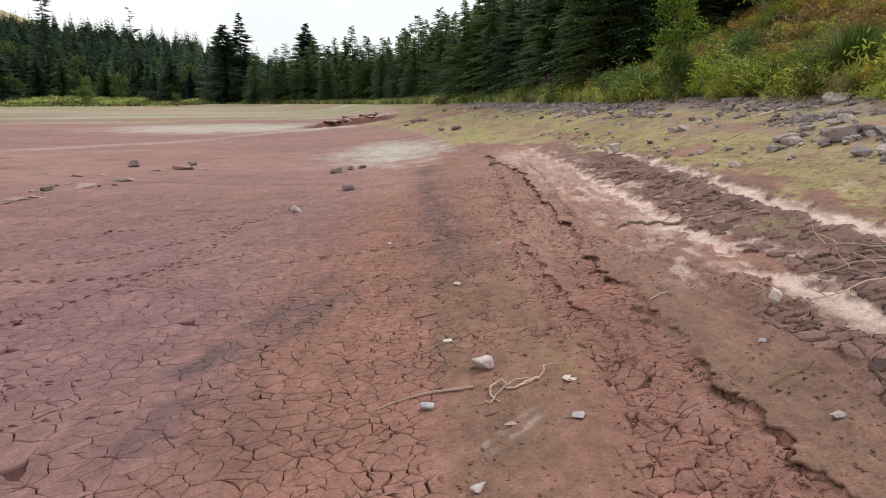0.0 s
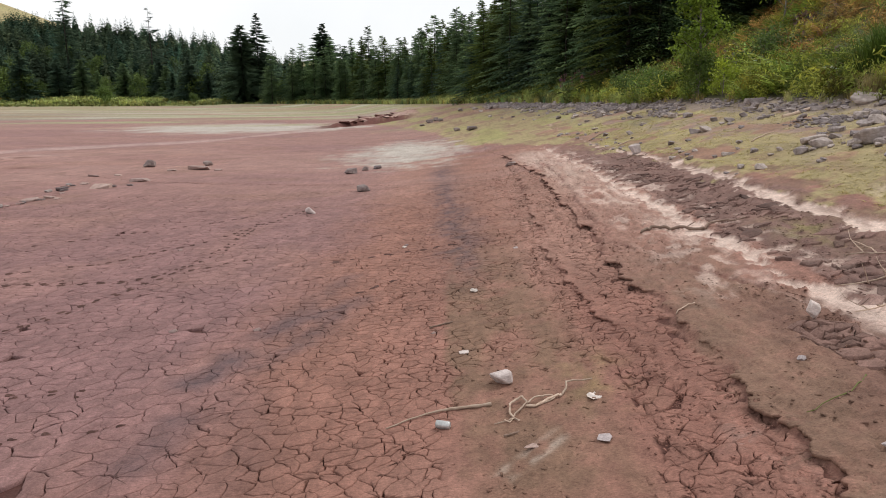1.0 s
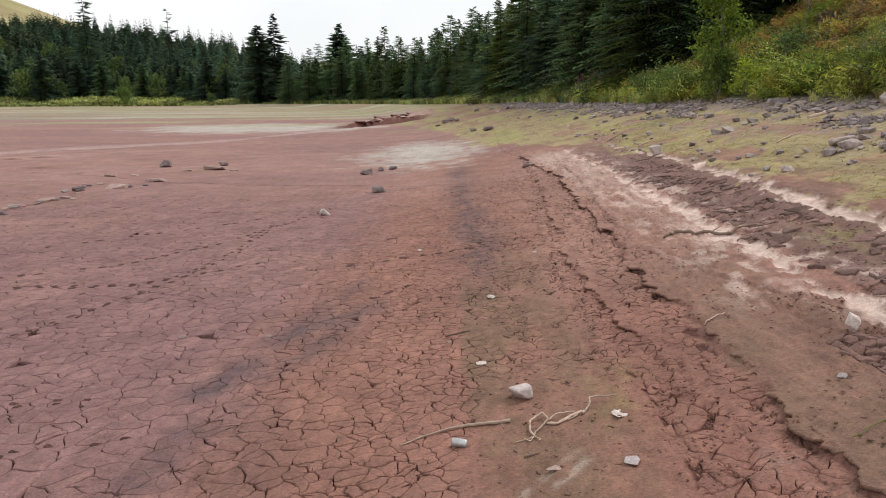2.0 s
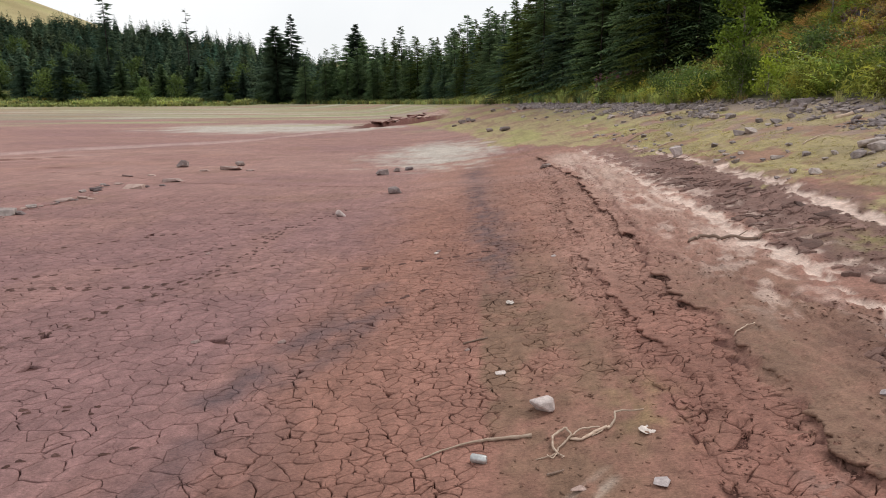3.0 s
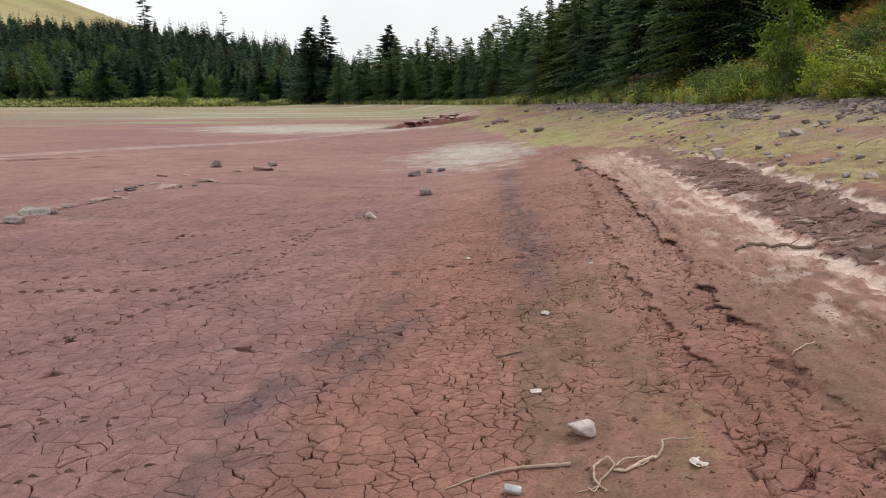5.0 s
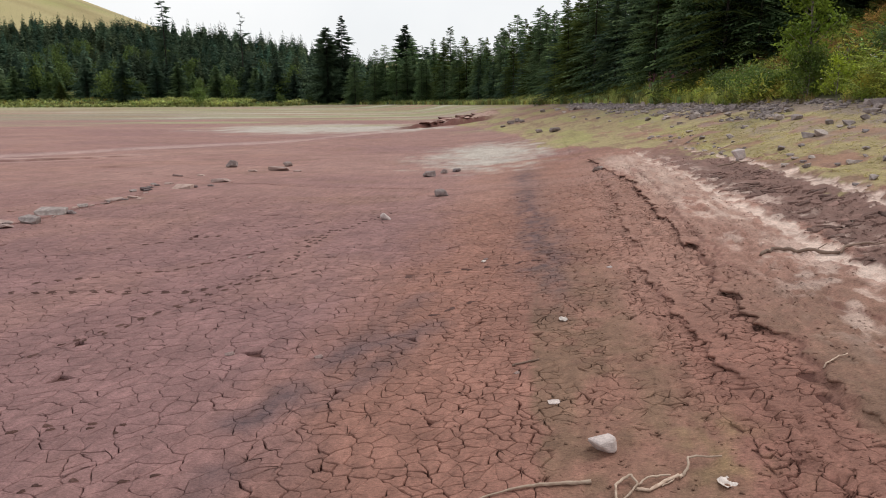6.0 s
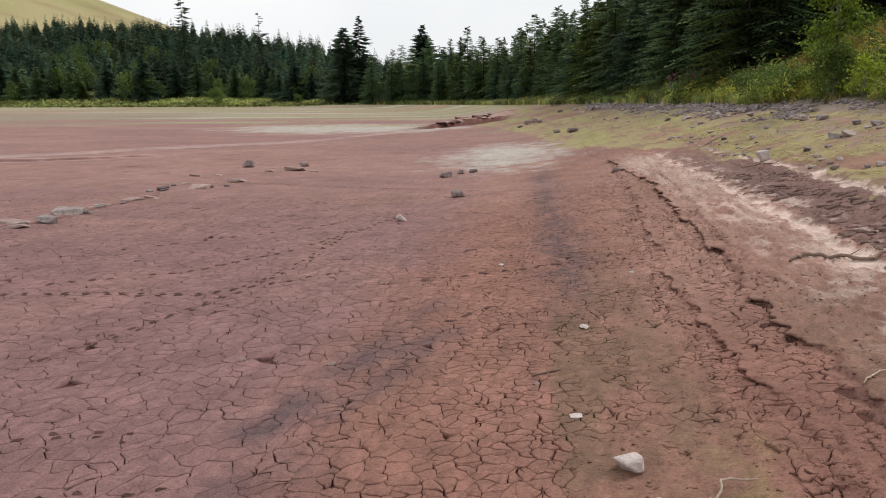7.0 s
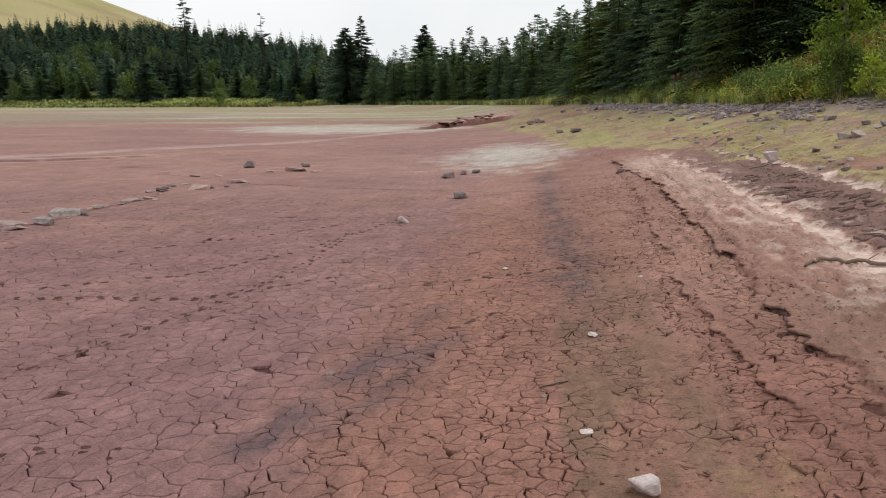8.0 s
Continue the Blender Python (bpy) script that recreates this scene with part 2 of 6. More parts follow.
# ---- the lie of the land ----
WATER_Y = (-400, 5, 17, 26, 40, 58, 71, 100, 130, 150, 168, 185, 400)
WATER_X = (10.4, 10.4, 10.4, 10.8, 9.8, 8, 5, -2.5, -10, -18, -32, -60, -60)
BANK_U = (-60, -14, -6, -3.6, -1.5, 0, 2, 3.3, 4.6, 6, 7.6, 10.5, 13, 16, 23, 40, 90, 400)
BANK_Z = (-.35, -.33, -.27, -.19, -.07, .08, .40, .66, .92, 1.25, 1.75, 2.5, 3.5, 4.9, 8.2, 15, 26, 40)


def bank(x, y):
    """How far across the bank: 10.5 is the high-water line, below 0 the flat bed."""
    return x - np.interp(y, WATER_Y, WATER_X) + 10.5


def base(x, y):
    """The large form of the ground."""
    u = bank(x, y)
    z = sum(np.interp(u + d, BANK_U, BANK_Z) for d in (-.9, -.45, 0, .45, .9)) / 5
    up = np.interp(y, (0, 36, 60, 80, 120, 178, 188, 3000), (0.06, .12, .38, .75, 1.45, 2.55, 3.0, 3.4))
    z = z + up * (1 - smooth(4, 11, u)) + 0.10 * smooth(4, 11, u)
    z = np.where(z > 2.6, 2.6 + (z - 2.6) * (1 - .72 * smooth(80, 150, y)), z)
    left = smooth(-25, -150, x)
    z = z + np.clip(y - 186, 0, 110) * (.03 + .09 * left) + np.clip(y - 206, 0, 85) * (.135 * left + .07 * smooth(-120, -230, x))
    z = z + 174 * np.exp(-(((x + 890) / 385) ** 2 + ((y - 900) / 420) ** 2)) + 62 * np.exp(-(((x + 190) / 330) ** 2 + ((y - 1500) / 300) ** 2))
    return z + 0.05 * fbm(x * .35, y * .35, 3, 3) * smooth(3, 14, np.abs(x - 0.5) + 0.2 * y)


def ledge(y, seed):
    """Where an old waterline has cut a small step into the mud."""
    wander = 0.05 * fbm(y * 1.4, y * 0 + seed, seed, 3) + 0.055 * vnoise(y * 6, y * 0, seed + 5) + 0.03 * vnoise(y * 17, y * 0, seed + 8)
    if seed == 1:
        return np.interp(y, (0, 3.4, 4.1, 4.6, 5.4, 6.2, 7.1, 8.6, 11.9, 15.4, 20.4, 28, 33), (2.14, 2.14, 2.12, 2.11, 2.17, 2.12, 2.14, 2.08, 2.19, 2.30, 2.42, 2.03, 1.3)) + wander
    if seed == 2:
        return np.interp(y, (0, 3.9, 4.5, 5.4, 5.8, 6.5, 8, 10.3, 12.7, 16.3, 23.4), (1.8, 1.78, 1.64, 1.70, 1.58, 1.52, 1.46, 1.35, 1.42, 1.61, 1.9)) + wander
    return np.interp(y, (0, 5.7, 6.4, 6.9, 7.4, 9.7, 10.5, 14, 20, 26), (3.62, 3.59, 3.53, 3.45, 3.25, 2.50, 2.34, 2.45, 2.8, 3.0)) + wander


def stream_bank(x):
    """The line along which the stream has cut the bed, far out."""
    return np.interp(x, (-16, -13.4, -11, -6.6, -4), (69, 72, 76.5, 80.5, 82)) + .5 * vnoise(x * 1.1, x * 0, 80)


def stream_side(x):
    """The stream's shallow bed across the flat, left of the cut."""
    return np.interp(x, (-60, -32.8, -31, -28.2, -23.7, -19.1, -17.5, -13.2), (28, 37.2, 39.6, 43.5, 47.5, 53.6, 60, 67.7)) + .5 * vnoise(x * .3, x * 0, 82)


def old_runnel(x):
    """A narrow steep-edged runnel in front of the stream's bed."""
    return np.interp(x, (-60, -30.3, -27.7, -25.7, -24.8, -20), (27, 34.4, 35.4, 36.5, 37.8, 39)) + .25 * vnoise(x * .8, x * 0, 84)


def from_line(x, y, line):
    """The distance to a bent line of points."""
    far = np.full(np.shape(x), 1e9)
    for (ax, ay), (bx, by) in zip(line, line[1:]):
        t = np.clip(((x - ax) * (bx - ax) + (y - ay) * (by - ay)) / ((bx - ax) ** 2 + (by - ay) ** 2), 0, 1)
        far = np.minimum(far, np.hypot(x - ax - t * (bx - ax), y - ay - t * (by - ay)))
    return far


STONE_ROW = ((-14.6, 15.2), (-13.5, 16.5), (-13.3, 17.0), (-13.4, 18.6), (-13.7, 19.9), (-13.45, 20.6), (-13.2, 21.7), (-13.95, 23.7), (-14.9, 25.6))


def channel(x, y, which):
    """1 in the middle of a washed channel of pale sand, 0 outside it."""
    if which == 1:
        mid = np.interp(y, (3, 5.4, 6.4, 7.3, 8.8, 10.9, 13.4, 17, 20), (4.0, 3.76, 3.69, 3.52, 3.66, 3.58, 3.69, 3.75, 3.75))
        half = np.interp(y, (3, 6, 7.5, 9, 11, 13.5, 17), (.22, .18, .11, .09, .14, .11, .02))
    else:
        mid = np.interp(y, (3, 7.9, 10, 12, 15.7, 19.5, 24), (5.4, 5.27, 5.22, 5.22, 5.47, 5.47, 5.3))
        half = np.interp(y, (3, 8, 10, 12, 16, 20, 23), (.2, .15, .12, .13, .15, .10, .02))
    mid = mid + 0.10 * vnoise(y * 1.7, y * 0, 40 + which) + 0.05 * vnoise(y * 5, y * 0, 60 + which)
    off = np.abs(x - mid) + 0.24 * fbm(x * 3.2, y * 2.4, 50 + which, 4) + 0.15 * fbm(x * 11, y * 8, 55 + which, 3)
    return 1 - smooth(half * 0.8, half * 1.1 + 0.03, off)


def cracked(x, y):
    """Where the bed has dried into plates."""
    w = x + 0.22 * fbm(x * 1.5, y * 1.2, 21, 3)
    olive = smooth(-.16, .06, x + .3 * (w - x) + .03 * np.clip(y - 9, 0, 20) + .12 * vnoise(x * 3, y * 2.2, 24)) * (1 - smooth(1.12, 1.3, w))
    edge = 1 - smooth(-.01, .04, x - ledge(y, 1))
    olive = olive * (1 - .97 * smooth(-.45, -.1, fbm(x * 1.3, y * .8, 25, 3)) * smooth(5.2, 7, y))
    return edge * (1 - olive) * (1 - smooth(21, 24, y + 2 * vnoise(x * .4, y * .3, 9))) * smooth(-4.2, -3, y + vnoise(x, y, 10)) * smooth(-1, 0, x + np.maximum(y, 4) + 3 + vnoise(x, y, 10))


def dark_plates(x, y):
    """Where coarse dark mud lies in slabs between the two channels."""
    w = 0.3 * fbm(x * 1.2, y * 1.0, 33, 3)
    m = smooth(3.75, 3.95, x + w) * (1 - smooth(5.0, 5.15, x + w)) * smooth(4, 5, y) * (1 - smooth(18, 21, y))
    low = smooth(2.95, 3.1, x + .5 * w) * (1 - smooth(3.6, 3.7, x + .5 * w)) * (1 - smooth(6.2, 6.8, y + 2 * w))
    return np.maximum(m, low) * (1 - channel(x, y, 1)) * (1 - channel(x, y, 2))


def steps(x, y):
    """The small relief of the shore: ledges, channels, ruts, the cut of the stream."""
    z = 0.0
    for k, (h, far) in enumerate(((.036, 31), (.020, 24), (.024, 26)), 1):
        on = smooth(.05, .085, x - ledge(y, k)) if k < 3 else smooth(.04, .08, x - ledge(y, k)) * (1 - smooth(far - 5, far, y)) * (0.45 + 0.55 * smooth(-.3, .2, vnoise(y * .9, y * 0, 70 + k)))
        back = 1 - smooth(.5, 1.6, x - ledge(y, k))
        z = z + h * (on * back)
        z = z - .12 * h * np.exp(-((x - ledge(y, k) - .02) / .04) ** 2) * (1 - smooth(far - 5, far, y)) * smooth(-.5, .1, vnoise(y * 1.3, y * 0, 73 + k))
    z = z - 0.045 * channel(x, y, 1) - 0.04 * channel(x, y, 2)
    rough = (1 - .7 * (1 - smooth(1.95, 2.15, x)) * (1 - smooth(8, 11, y))) * smooth(1.0, 1.7, x) * (1 - smooth(5.4, 6.2, x)) * (1 - smooth(26, 34, y))
    z = z + rough * ((.024 + .022 * np.maximum(smooth(3.6, 3.9, x), np.maximum(smooth(7, 10, y), smooth(2.5, 3.0, x)))) * fbm(x * 4.5, y * 2.6, 12, 4) + (.012 + .016 * np.maximum(smooth(3.6, 3.9, x), np.maximum(smooth(7, 10, y), smooth(2.3, 2.7, x)))) * fbm(x * 14, y * 10, 13, 3)) * (1 - .7 * channel(x, y, 1)) * (1 - .7 * channel(x, y, 2))
    # broken cracks and contour lines left by the falling water
    split = (1 - smooth(.02, .085, np.abs(fbm(x * 3.2, y * 2.3, 18, 3)))) * smooth(-.1, .2, fbm(x * .9, y * .7, 19, 2))
    lines = (1 - smooth(.02, .10, np.abs(fbm(x * 5.5, y * .55, 20, 3)))) * smooth(-.4, .0, fbm(x * 1.2, y * .8, 22, 2))
    mud = smooth(-.1, .3, x) * (1 - smooth(3.3, 3.6, x)) * (1 - smooth(24, 30, y))
    z = z - mud * (.014 + .008 * smooth(1.1, 1.5, x)) * split - mud * (.018 + .024 * smooth(7, 11, y)) * lines * smooth(.7, 1.2, x)
    olive = smooth(-.2, .1, x) * (1 - smooth(1.0, 1.4, x)) * (1 - smooth(14, 20, y))
    z = z + olive * (0.018 * fbm(x * 5, y * 4, 14, 4) + 0.006 * fbm(x * 22, y * 20, 15, 2))
    turf = smooth(5.3, 6.2, bank(x, y)) * (1 - smooth(60, 90, y))
    z = z + turf * (0.05 * fbm(x * 1.6, y * 1.4, 16, 4))
    # the stream's cut into the red bed, far out
    bluff = y - stream_bank(x)
    span = smooth(-15, -13, x) * (1 - smooth(-6.5, -4.5, x))
    z = z + span * (.5 * smooth(0, .8, bluff) * (1 - smooth(3, 16, bluff)) * (.7 + .5 * vnoise(x * 1.3, y * .6, 81)) - .25 * np.exp(-((bluff + .8) / .9) ** 2))
    side = stream_side(x)
    z = z - 0.10 * np.exp(-((y - side) / 1.3) ** 2) * (1 - smooth(-16, -11, x)) - 0.05 * np.exp(-((y - side - 4) / .8) ** 2) * (1 - smooth(-22, -16, x))
    z = z + .09 * smooth(-.15, .25, y - old_runnel(x)) * (1 - smooth(.6, 2.5, y - old_runnel(x))) * (1 - smooth(-26, -23, x))
    return z


def height(x, y):
    return base(x, y) + steps(x, y)


MUD_RED, MUD_PLUM, MUD_TAN = (.240, .120, .092), (.211, .117, .113), (.305, .170, .134)
OLIVE, BROWN, DARK_MUD = (.180, .106, .073), (.195, .113, .083), (.165, .098, .083)
SAND, ASH, STAIN = (.56, .43, .37), (.42, .39, .345), (.090, .062, .068)
MOSS, LAWN, SCRUB, DARK_RED, GRIT = (.295, .238, .122), (.28, .285, .095), (.06, .062, .025), (.13, .055, .045), (.245, .19, .16)
MOOR, FAR_TURF = (.33, .28, .14), (.28, .262, .15)


# old damp streaks on the plates: line, half width, strength
STREAKS = [
    (((-1.75, 10.6), (-2.05, 9.3), (-2.2, 8.35)), .26, .5),
    (((-1.85, 8.8), (-2.2, 8.2), (-2.33, 8.05)), .23, .62),
    (((-1.42, 9.3), (-1.75, 8.0), (-1.85, 7.7), (-2.13, 7.05)), .23, .62),
    (((-2.48, 7.35), (-2.62, 6.8), (-2.75, 6.7)), .25, .8),
    (((-2.5, 5.75), (-2.55, 5.3), (-2.6, 5.05)), .25, .6),
    (((-2.2, 6.3), (-1.8, 5.6), (-1.7, 4.9), (-1.8, 4.2)), .32, .28),
]


def soil_at(x, y):
    """The colour of the soil itself at each place."""
    n1, n2, n3 = fbm(x * .55, y * .35, 101), fbm(x * 2.1, y * 1.3, 102), fbm(x * 7, y * 5, 103, 3)
    w, u = x + .35 * n2 + .12 * n3, bank(x, y)
    c = np.zeros((*np.shape(x), 3)) + MUD_RED

    def lay(colour, amount):
        nonlocal c
        amount = np.clip(amount, 0, 1)[..., None]
        c = c * (1 - amount) + np.array(colour) * amount

    near = 1 - smooth(22, 36, y)
    lay(MUD_PLUM, 1 - smooth(-3.4, -1.5, w + .6 * n1))
    lay(MUD_TAN, .45 * smooth(12, 28, y) * (1 - smooth(-2, 1, w)) + .25 * smooth(.1, .5, n1))
    lay(OLIVE, np.clip(.80 + .9 * n2 + .7 * n3, .2, 1) * smooth(-.07, .05, x + .12 * n2 + .07 * n3 - np.interp(y, (4, 5.5, 7.9, 11, 14), (.04, -.02, -.12, -.2, -.1))) * (1 - smooth(.95, 1.35, w)) * (1 - .8 * smooth(8, 15, y)) * near)
    lay(BROWN, smooth(1.2, 1.6, w) * (1 - smooth(3.2, 3.6, w)) * .45 * near)
    lay((.182, .108, .077), smooth(2.05, 2.3, x - ledge(y, 1) + 2.1 + .1 * n3) * (1 - smooth(3.2, 3.5, w)) * (1 - smooth(8.5, 12, y)) * np.clip(.8 + 1.2 * n3, .3, 1))
    lay(MUD_TAN, smooth(.6, 1.5, w) * smooth(6.5, 11, y) * (1 - smooth(3.6, 4.2, w)) * .72 * near)
    lay((.38, .26, .21), np.exp(-((w - 3.2 + .02 * (y - 15)) / .7) ** 2) * smooth(9, 14, y) * (1 - smooth(28, 32, y)) * .45 * smooth(-.35, .2, fbm(x * 4, y * .6, 120)))
    lay(SAND, np.exp(-((w - 3.45 + .03 * (y - 15)) / .55) ** 2) * smooth(10, 15, y) * (1 - smooth(27, 31, y)) * smooth(-.25, .3, fbm(x * 7, y * .9, 104)) * smooth(-.2, .25, fbm(x * 1.1, y * .4, 111)) * .6)
    lay(SAND, smooth(.0, .35, fbm(x * 4.5, y * 1.5, 105) + .5 * n3) * smooth(2.4, 2.9, x) * (1 - smooth(3.7, 4.0, x)) * smooth(6.0, 8, y) * (1 - smooth(15, 18, y)) * .5)
    lay((.46, .335, .28), smooth(.1, .35, x - ledge(y, 1)) * (1 - smooth(3.5, 3.9, w)) * smooth(15, 20, y) * (1 - smooth(27, 29.5, y + n2)) * np.clip(.55 + .9 * fbm(x * 6, y * .9, 125), .1, .8))
    lay(DARK_MUD, smooth(3.75, 4.0, w) * (1 - smooth(5.3, 5.7, w)) * near * .9)
    lay(SAND, np.maximum(channel(x, y, 1), channel(x, y, 2)) * np.clip(.95 + .7 * n3 + .4 * n2 + .5 * fbm(x * 19, y * 13, 118, 3), .35, 1))
    lay(SAND, smooth(.10, .35, fbm(x * 4.5, y * 3.2, 112)) * smooth(3.3, 3.7, x) * (1 - smooth(4.1, 4.6, x)) * near * .6)
    # dark damp bands
    band = np.interp(y, (9, 11.3, 14, 18.7, 25, 31), (-.05, -.14, -.2, -.5, -.78, -.9))
    lay(STAIN, np.exp(-((w - .2 - band) / np.interp(y, (9, 20, 30), (.34, .45, .6))) ** 2) * smooth(8.5, 11.5, y) * (1 - smooth(26, 32, y)) * (.58 + .5 * n3))
    smudge = .10 * fbm(x * 3, y * 2.4, 106) + .05 * fbm(x * 11, y * 9, 123, 3)
    for line, wide, deep in STREAKS:
        lay(STAIN, np.exp(-(np.maximum(0, from_line(x, y, line) + smudge) / wide) ** 2) * deep * (.85 + .5 * n3))
    # shade under the ledges' lips, put into the soil's colour as dark red
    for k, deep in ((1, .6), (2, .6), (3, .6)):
        lay(DARK_RED, np.exp(-((x - ledge(y, k) - .04) / .04) ** 2) * deep * (1 - smooth(24, 30, y)) * smooth(-.45, .05, vnoise(y * 1.7, y * 0, 77 + k)))
    lay((.162, .088, .067), smooth(2.6, 3.0, x + .3 * n2) * (1 - smooth(3.5, 3.8, x)) * (1 - smooth(6.6, 7.6, y + 1.5 * n2)) * np.clip(.7 + 1.2 * n3, .2, 1))
    crust = smooth(1.15, 1.4, x + .2 * n2) * (1 - smooth(-.06, .0, x - ledge(y, 1))) * (1 - smooth(7, 10.5, y))
    lay((.225, .108, .084), crust * .75)
    lay((.25, .205, .185), np.exp(-((x - 1.95) / .16) ** 2 - ((y - 4.35) / .45) ** 2) * np.clip(.15 + 1.2 * n3, 0, .45))
    # thin green growth and dusty scuffs
    lay((.22, .20, .07), np.exp(-((x - 4.65) / .35) ** 2 - ((y - 9.2) / .9) ** 2) * (.25 + .8 * n3) + np.exp(-((x - 1.2) / .3) ** 2 - ((y - 5.9) / .5) ** 2) * (.1 + .7 * n3))
    lay((.36, .29, .24), (np.exp(-((x - .59 - .95 * (y - 4.72)) / .05) ** 2) + np.exp(-((x - .43 - .9 * (y - 4.72)) / .04) ** 2)) * np.exp(-((y - 4.72) / .26) ** 2) * np.clip(.45 + 2.4 * n3, 0, .9))
    # streaks left by the last of the water, and silt, farther out
    flow = fbm(x * .12, y * .26, 116)
    lay(MUD_PLUM, smooth(.05, .4, flow) * smooth(16, 26, y) * .55)
    lay((.30, .18, .155), smooth(.05, .4, -flow) * smooth(16, 26, y) * .45)
    lay(BROWN, smooth(.25, .45, fbm(x * .4 + 3, y * .6, 117)) * smooth(14, 22, y) * (1 - smooth(60, 75, y)) * .35)
    lay(ASH, (1 - smooth(.3, 1.2, np.hypot((x + 2.8) / 3.8, (y - 39) / 9.5) + .45 * n2 + .35 * fbm(x * .5, y * 1.1, 122))) * .8)
    lay(ASH, (1 - smooth(.5, 1.1, np.hypot((x + 23) / 14, (y - 72) / 11) + .4 * n1 + .2 * n2)) * .8)
    # one pale patch with a darker rim, far out on the left
    lay((.20, .175, .15), (1 - smooth(.6, 1.2, np.hypot((x + 64) / 19, (y - 101) / 6) + .3 * n1)) * .7)
    lay(ASH, (1 - smooth(.6, 1.0, np.hypot((x + 62) / 12, (y - 102) / 3.2) + .3 * n1)) * .85)
    streak = fbm(x * .045, y * .22, 113)
    lay(FAR_TURF, smooth(70, 112, y + 40 * streak + 8 * n1) * np.clip(.8 + .9 * streak, .2, 1))
    lay(MUD_TAN, smooth(.12, .3, fbm(x * .03 + 7, y * .3, 114)) * smooth(95, 120, y) * .6)
    lay(ASH, smooth(.10, .25, fbm(x * .022 + 3, y * .30, 128)) * smooth(88, 108, y) * (1 - smooth(165, 182, y)) * .55)
    lay((.185, .20, .08), smooth(.08, .28, fbm(x * .03, y * .22, 129)) * smooth(92, 115, y) * .4)
    lay((.22, .17, .14), smooth(-45, -75, x) * smooth(74, 90, y) * (1 - smooth(115, 145, y)) * np.clip(.5 + streak, 0, .8))
    # mossy turf on the bank
    edge = np.interp(y, (0, 8, 12.8, 16, 21, 30, 39, 50, 62, 75), (5.5, 5.4, 5.7, 5.6, 5.55, 4.3, .4, -1.2, -4, -9))
    turf = smooth(-.15, .25, x - edge + .8 * n2 + .5 * n1 + .4 * n3 - .8 * np.maximum(channel(x, y, 2), 0))
    turf = turf * smooth(7.2, 9, y + 3 * n2 + 1.2 * (x - 5.5))
    bare = smooth(.10, .34, fbm(x * 1.1, y * .7, 107)) * (1 - smooth(35, 55, y))
    far_off = smooth(34, 60, y)
    lay(MOSS, turf * (1 - .8 * bare) * (1 - far_off * np.clip(.35 - 1.1 * streak, 0, .8)))
    lay(BROWN, turf * smooth(.08, .32, fbm(x * 1.5, y * .45, 121)) * smooth(22, 32, y) * (1 - smooth(75, 95, y)) * .55)
    lay(LAWN, turf * smooth(.05, .3, fbm(x * .5, y * .2, 108)) * .5 * smooth(16, 40, y))
    lay(BROWN, smooth(.0, .25, fbm(x * 2.6, y * 1.6, 115)) * smooth(5.1, 5.5, x) * (1 - smooth(6.0, 7.2, x)) * near * .8)
    lay(GRIT, smooth(6.9, 7.8, u + 1.4 * n2) * (1 - smooth(62, 80, y)) * (.08 + .9 * np.clip(n2 + .1, 0, 1)))
    lay(GRIT, smooth(9.0, 10.0, u + 1.2 * n2) * (1 - smooth(75, 95, y)) * .8)
    lay(SAND, smooth(.25, .4, fbm(x * 1.3 + 9, y * 1.1, 109)) * smooth(5.8, 6.3, x) * (1 - smooth(7.8, 8.6, x)) * (1 - smooth(9.5, 11, y)) * .7)
    bluff = y - stream_bank(x)
    span = smooth(-17, -13, x) * (1 - smooth(-6.5, -4.5, x))
    lay((.42, .28, .25), span * smooth(.5, 1.5, bluff) * (1 - smooth(6, 10, bluff)) * (.7 + .6 * n2))
    # the cut's face and a band behind it, darker red than the bed
    lay(DARK_RED, span * smooth(-1.2, -.4, bluff) * (1 - smooth(.9, 1.8, bluff + 1.5 * n2)))
    lay(DARK_RED, span * np.exp(-((bluff - 8 + 4 * n2) / 1.8) ** 2) * .9)
    side = stream_side(x)
    lay((.40, .29, .27), np.exp(-((y - side - 1.0) / 1.3) ** 2) * (1 - smooth(-16, -11, x)) * .6)
    # wet streaks along the stream's shallow bed
    lay(DARK_RED, np.exp(-((y - side + .3 + .6 * n2) / .35) ** 2) * (1 - smooth(-26, -17, x)) * .8 * smooth(-.3, .1, fbm(x * .3, y * .1, 124)))
    cut = y - old_runnel(x)
    lay((.40, .28, .25), np.exp(-((cut - 1.1) / .6) ** 2) * (1 - smooth(-26, -22, x)) * .7)
    lay((.40, .28, .25), np.exp(-((cut + .7) / .35) ** 2) * (1 - smooth(-27, -23, x)) * .5)
    # dark red line along the runnel, a patch, a line by the stones
    lay(DARK_RED, np.exp(-(cut / .22) ** 2) * (1 - smooth(-25, -23.5, x)) * .95)
    lay(DARK_RED, np.exp(-np.hypot((x + 21) / .9, (y - 32.2) / .35) ** 2) * .8)
    lay(DARK_RED, np.exp(-(from_line(x, y, STONE_ROW) / .10) ** 2) * .75 * smooth(-.3, .1, n3 + .3))
    strand = y - np.interp(x, (-20.6, -17.6, -9, -6.1, -2.1, -1, 1.0), (26.2, 26.4, 25.5, 24.6, 23.5, 22.8, 21.8)) - .1 * vnoise(x * 1.3, x * 0, 126)
    lay(DARK_RED, np.exp(-(strand / .09) ** 2) * .6 * smooth(-.1, .15, fbm(x * 2.2, y * 0, 127)) * (1 - smooth(.9, 1.3, x)))
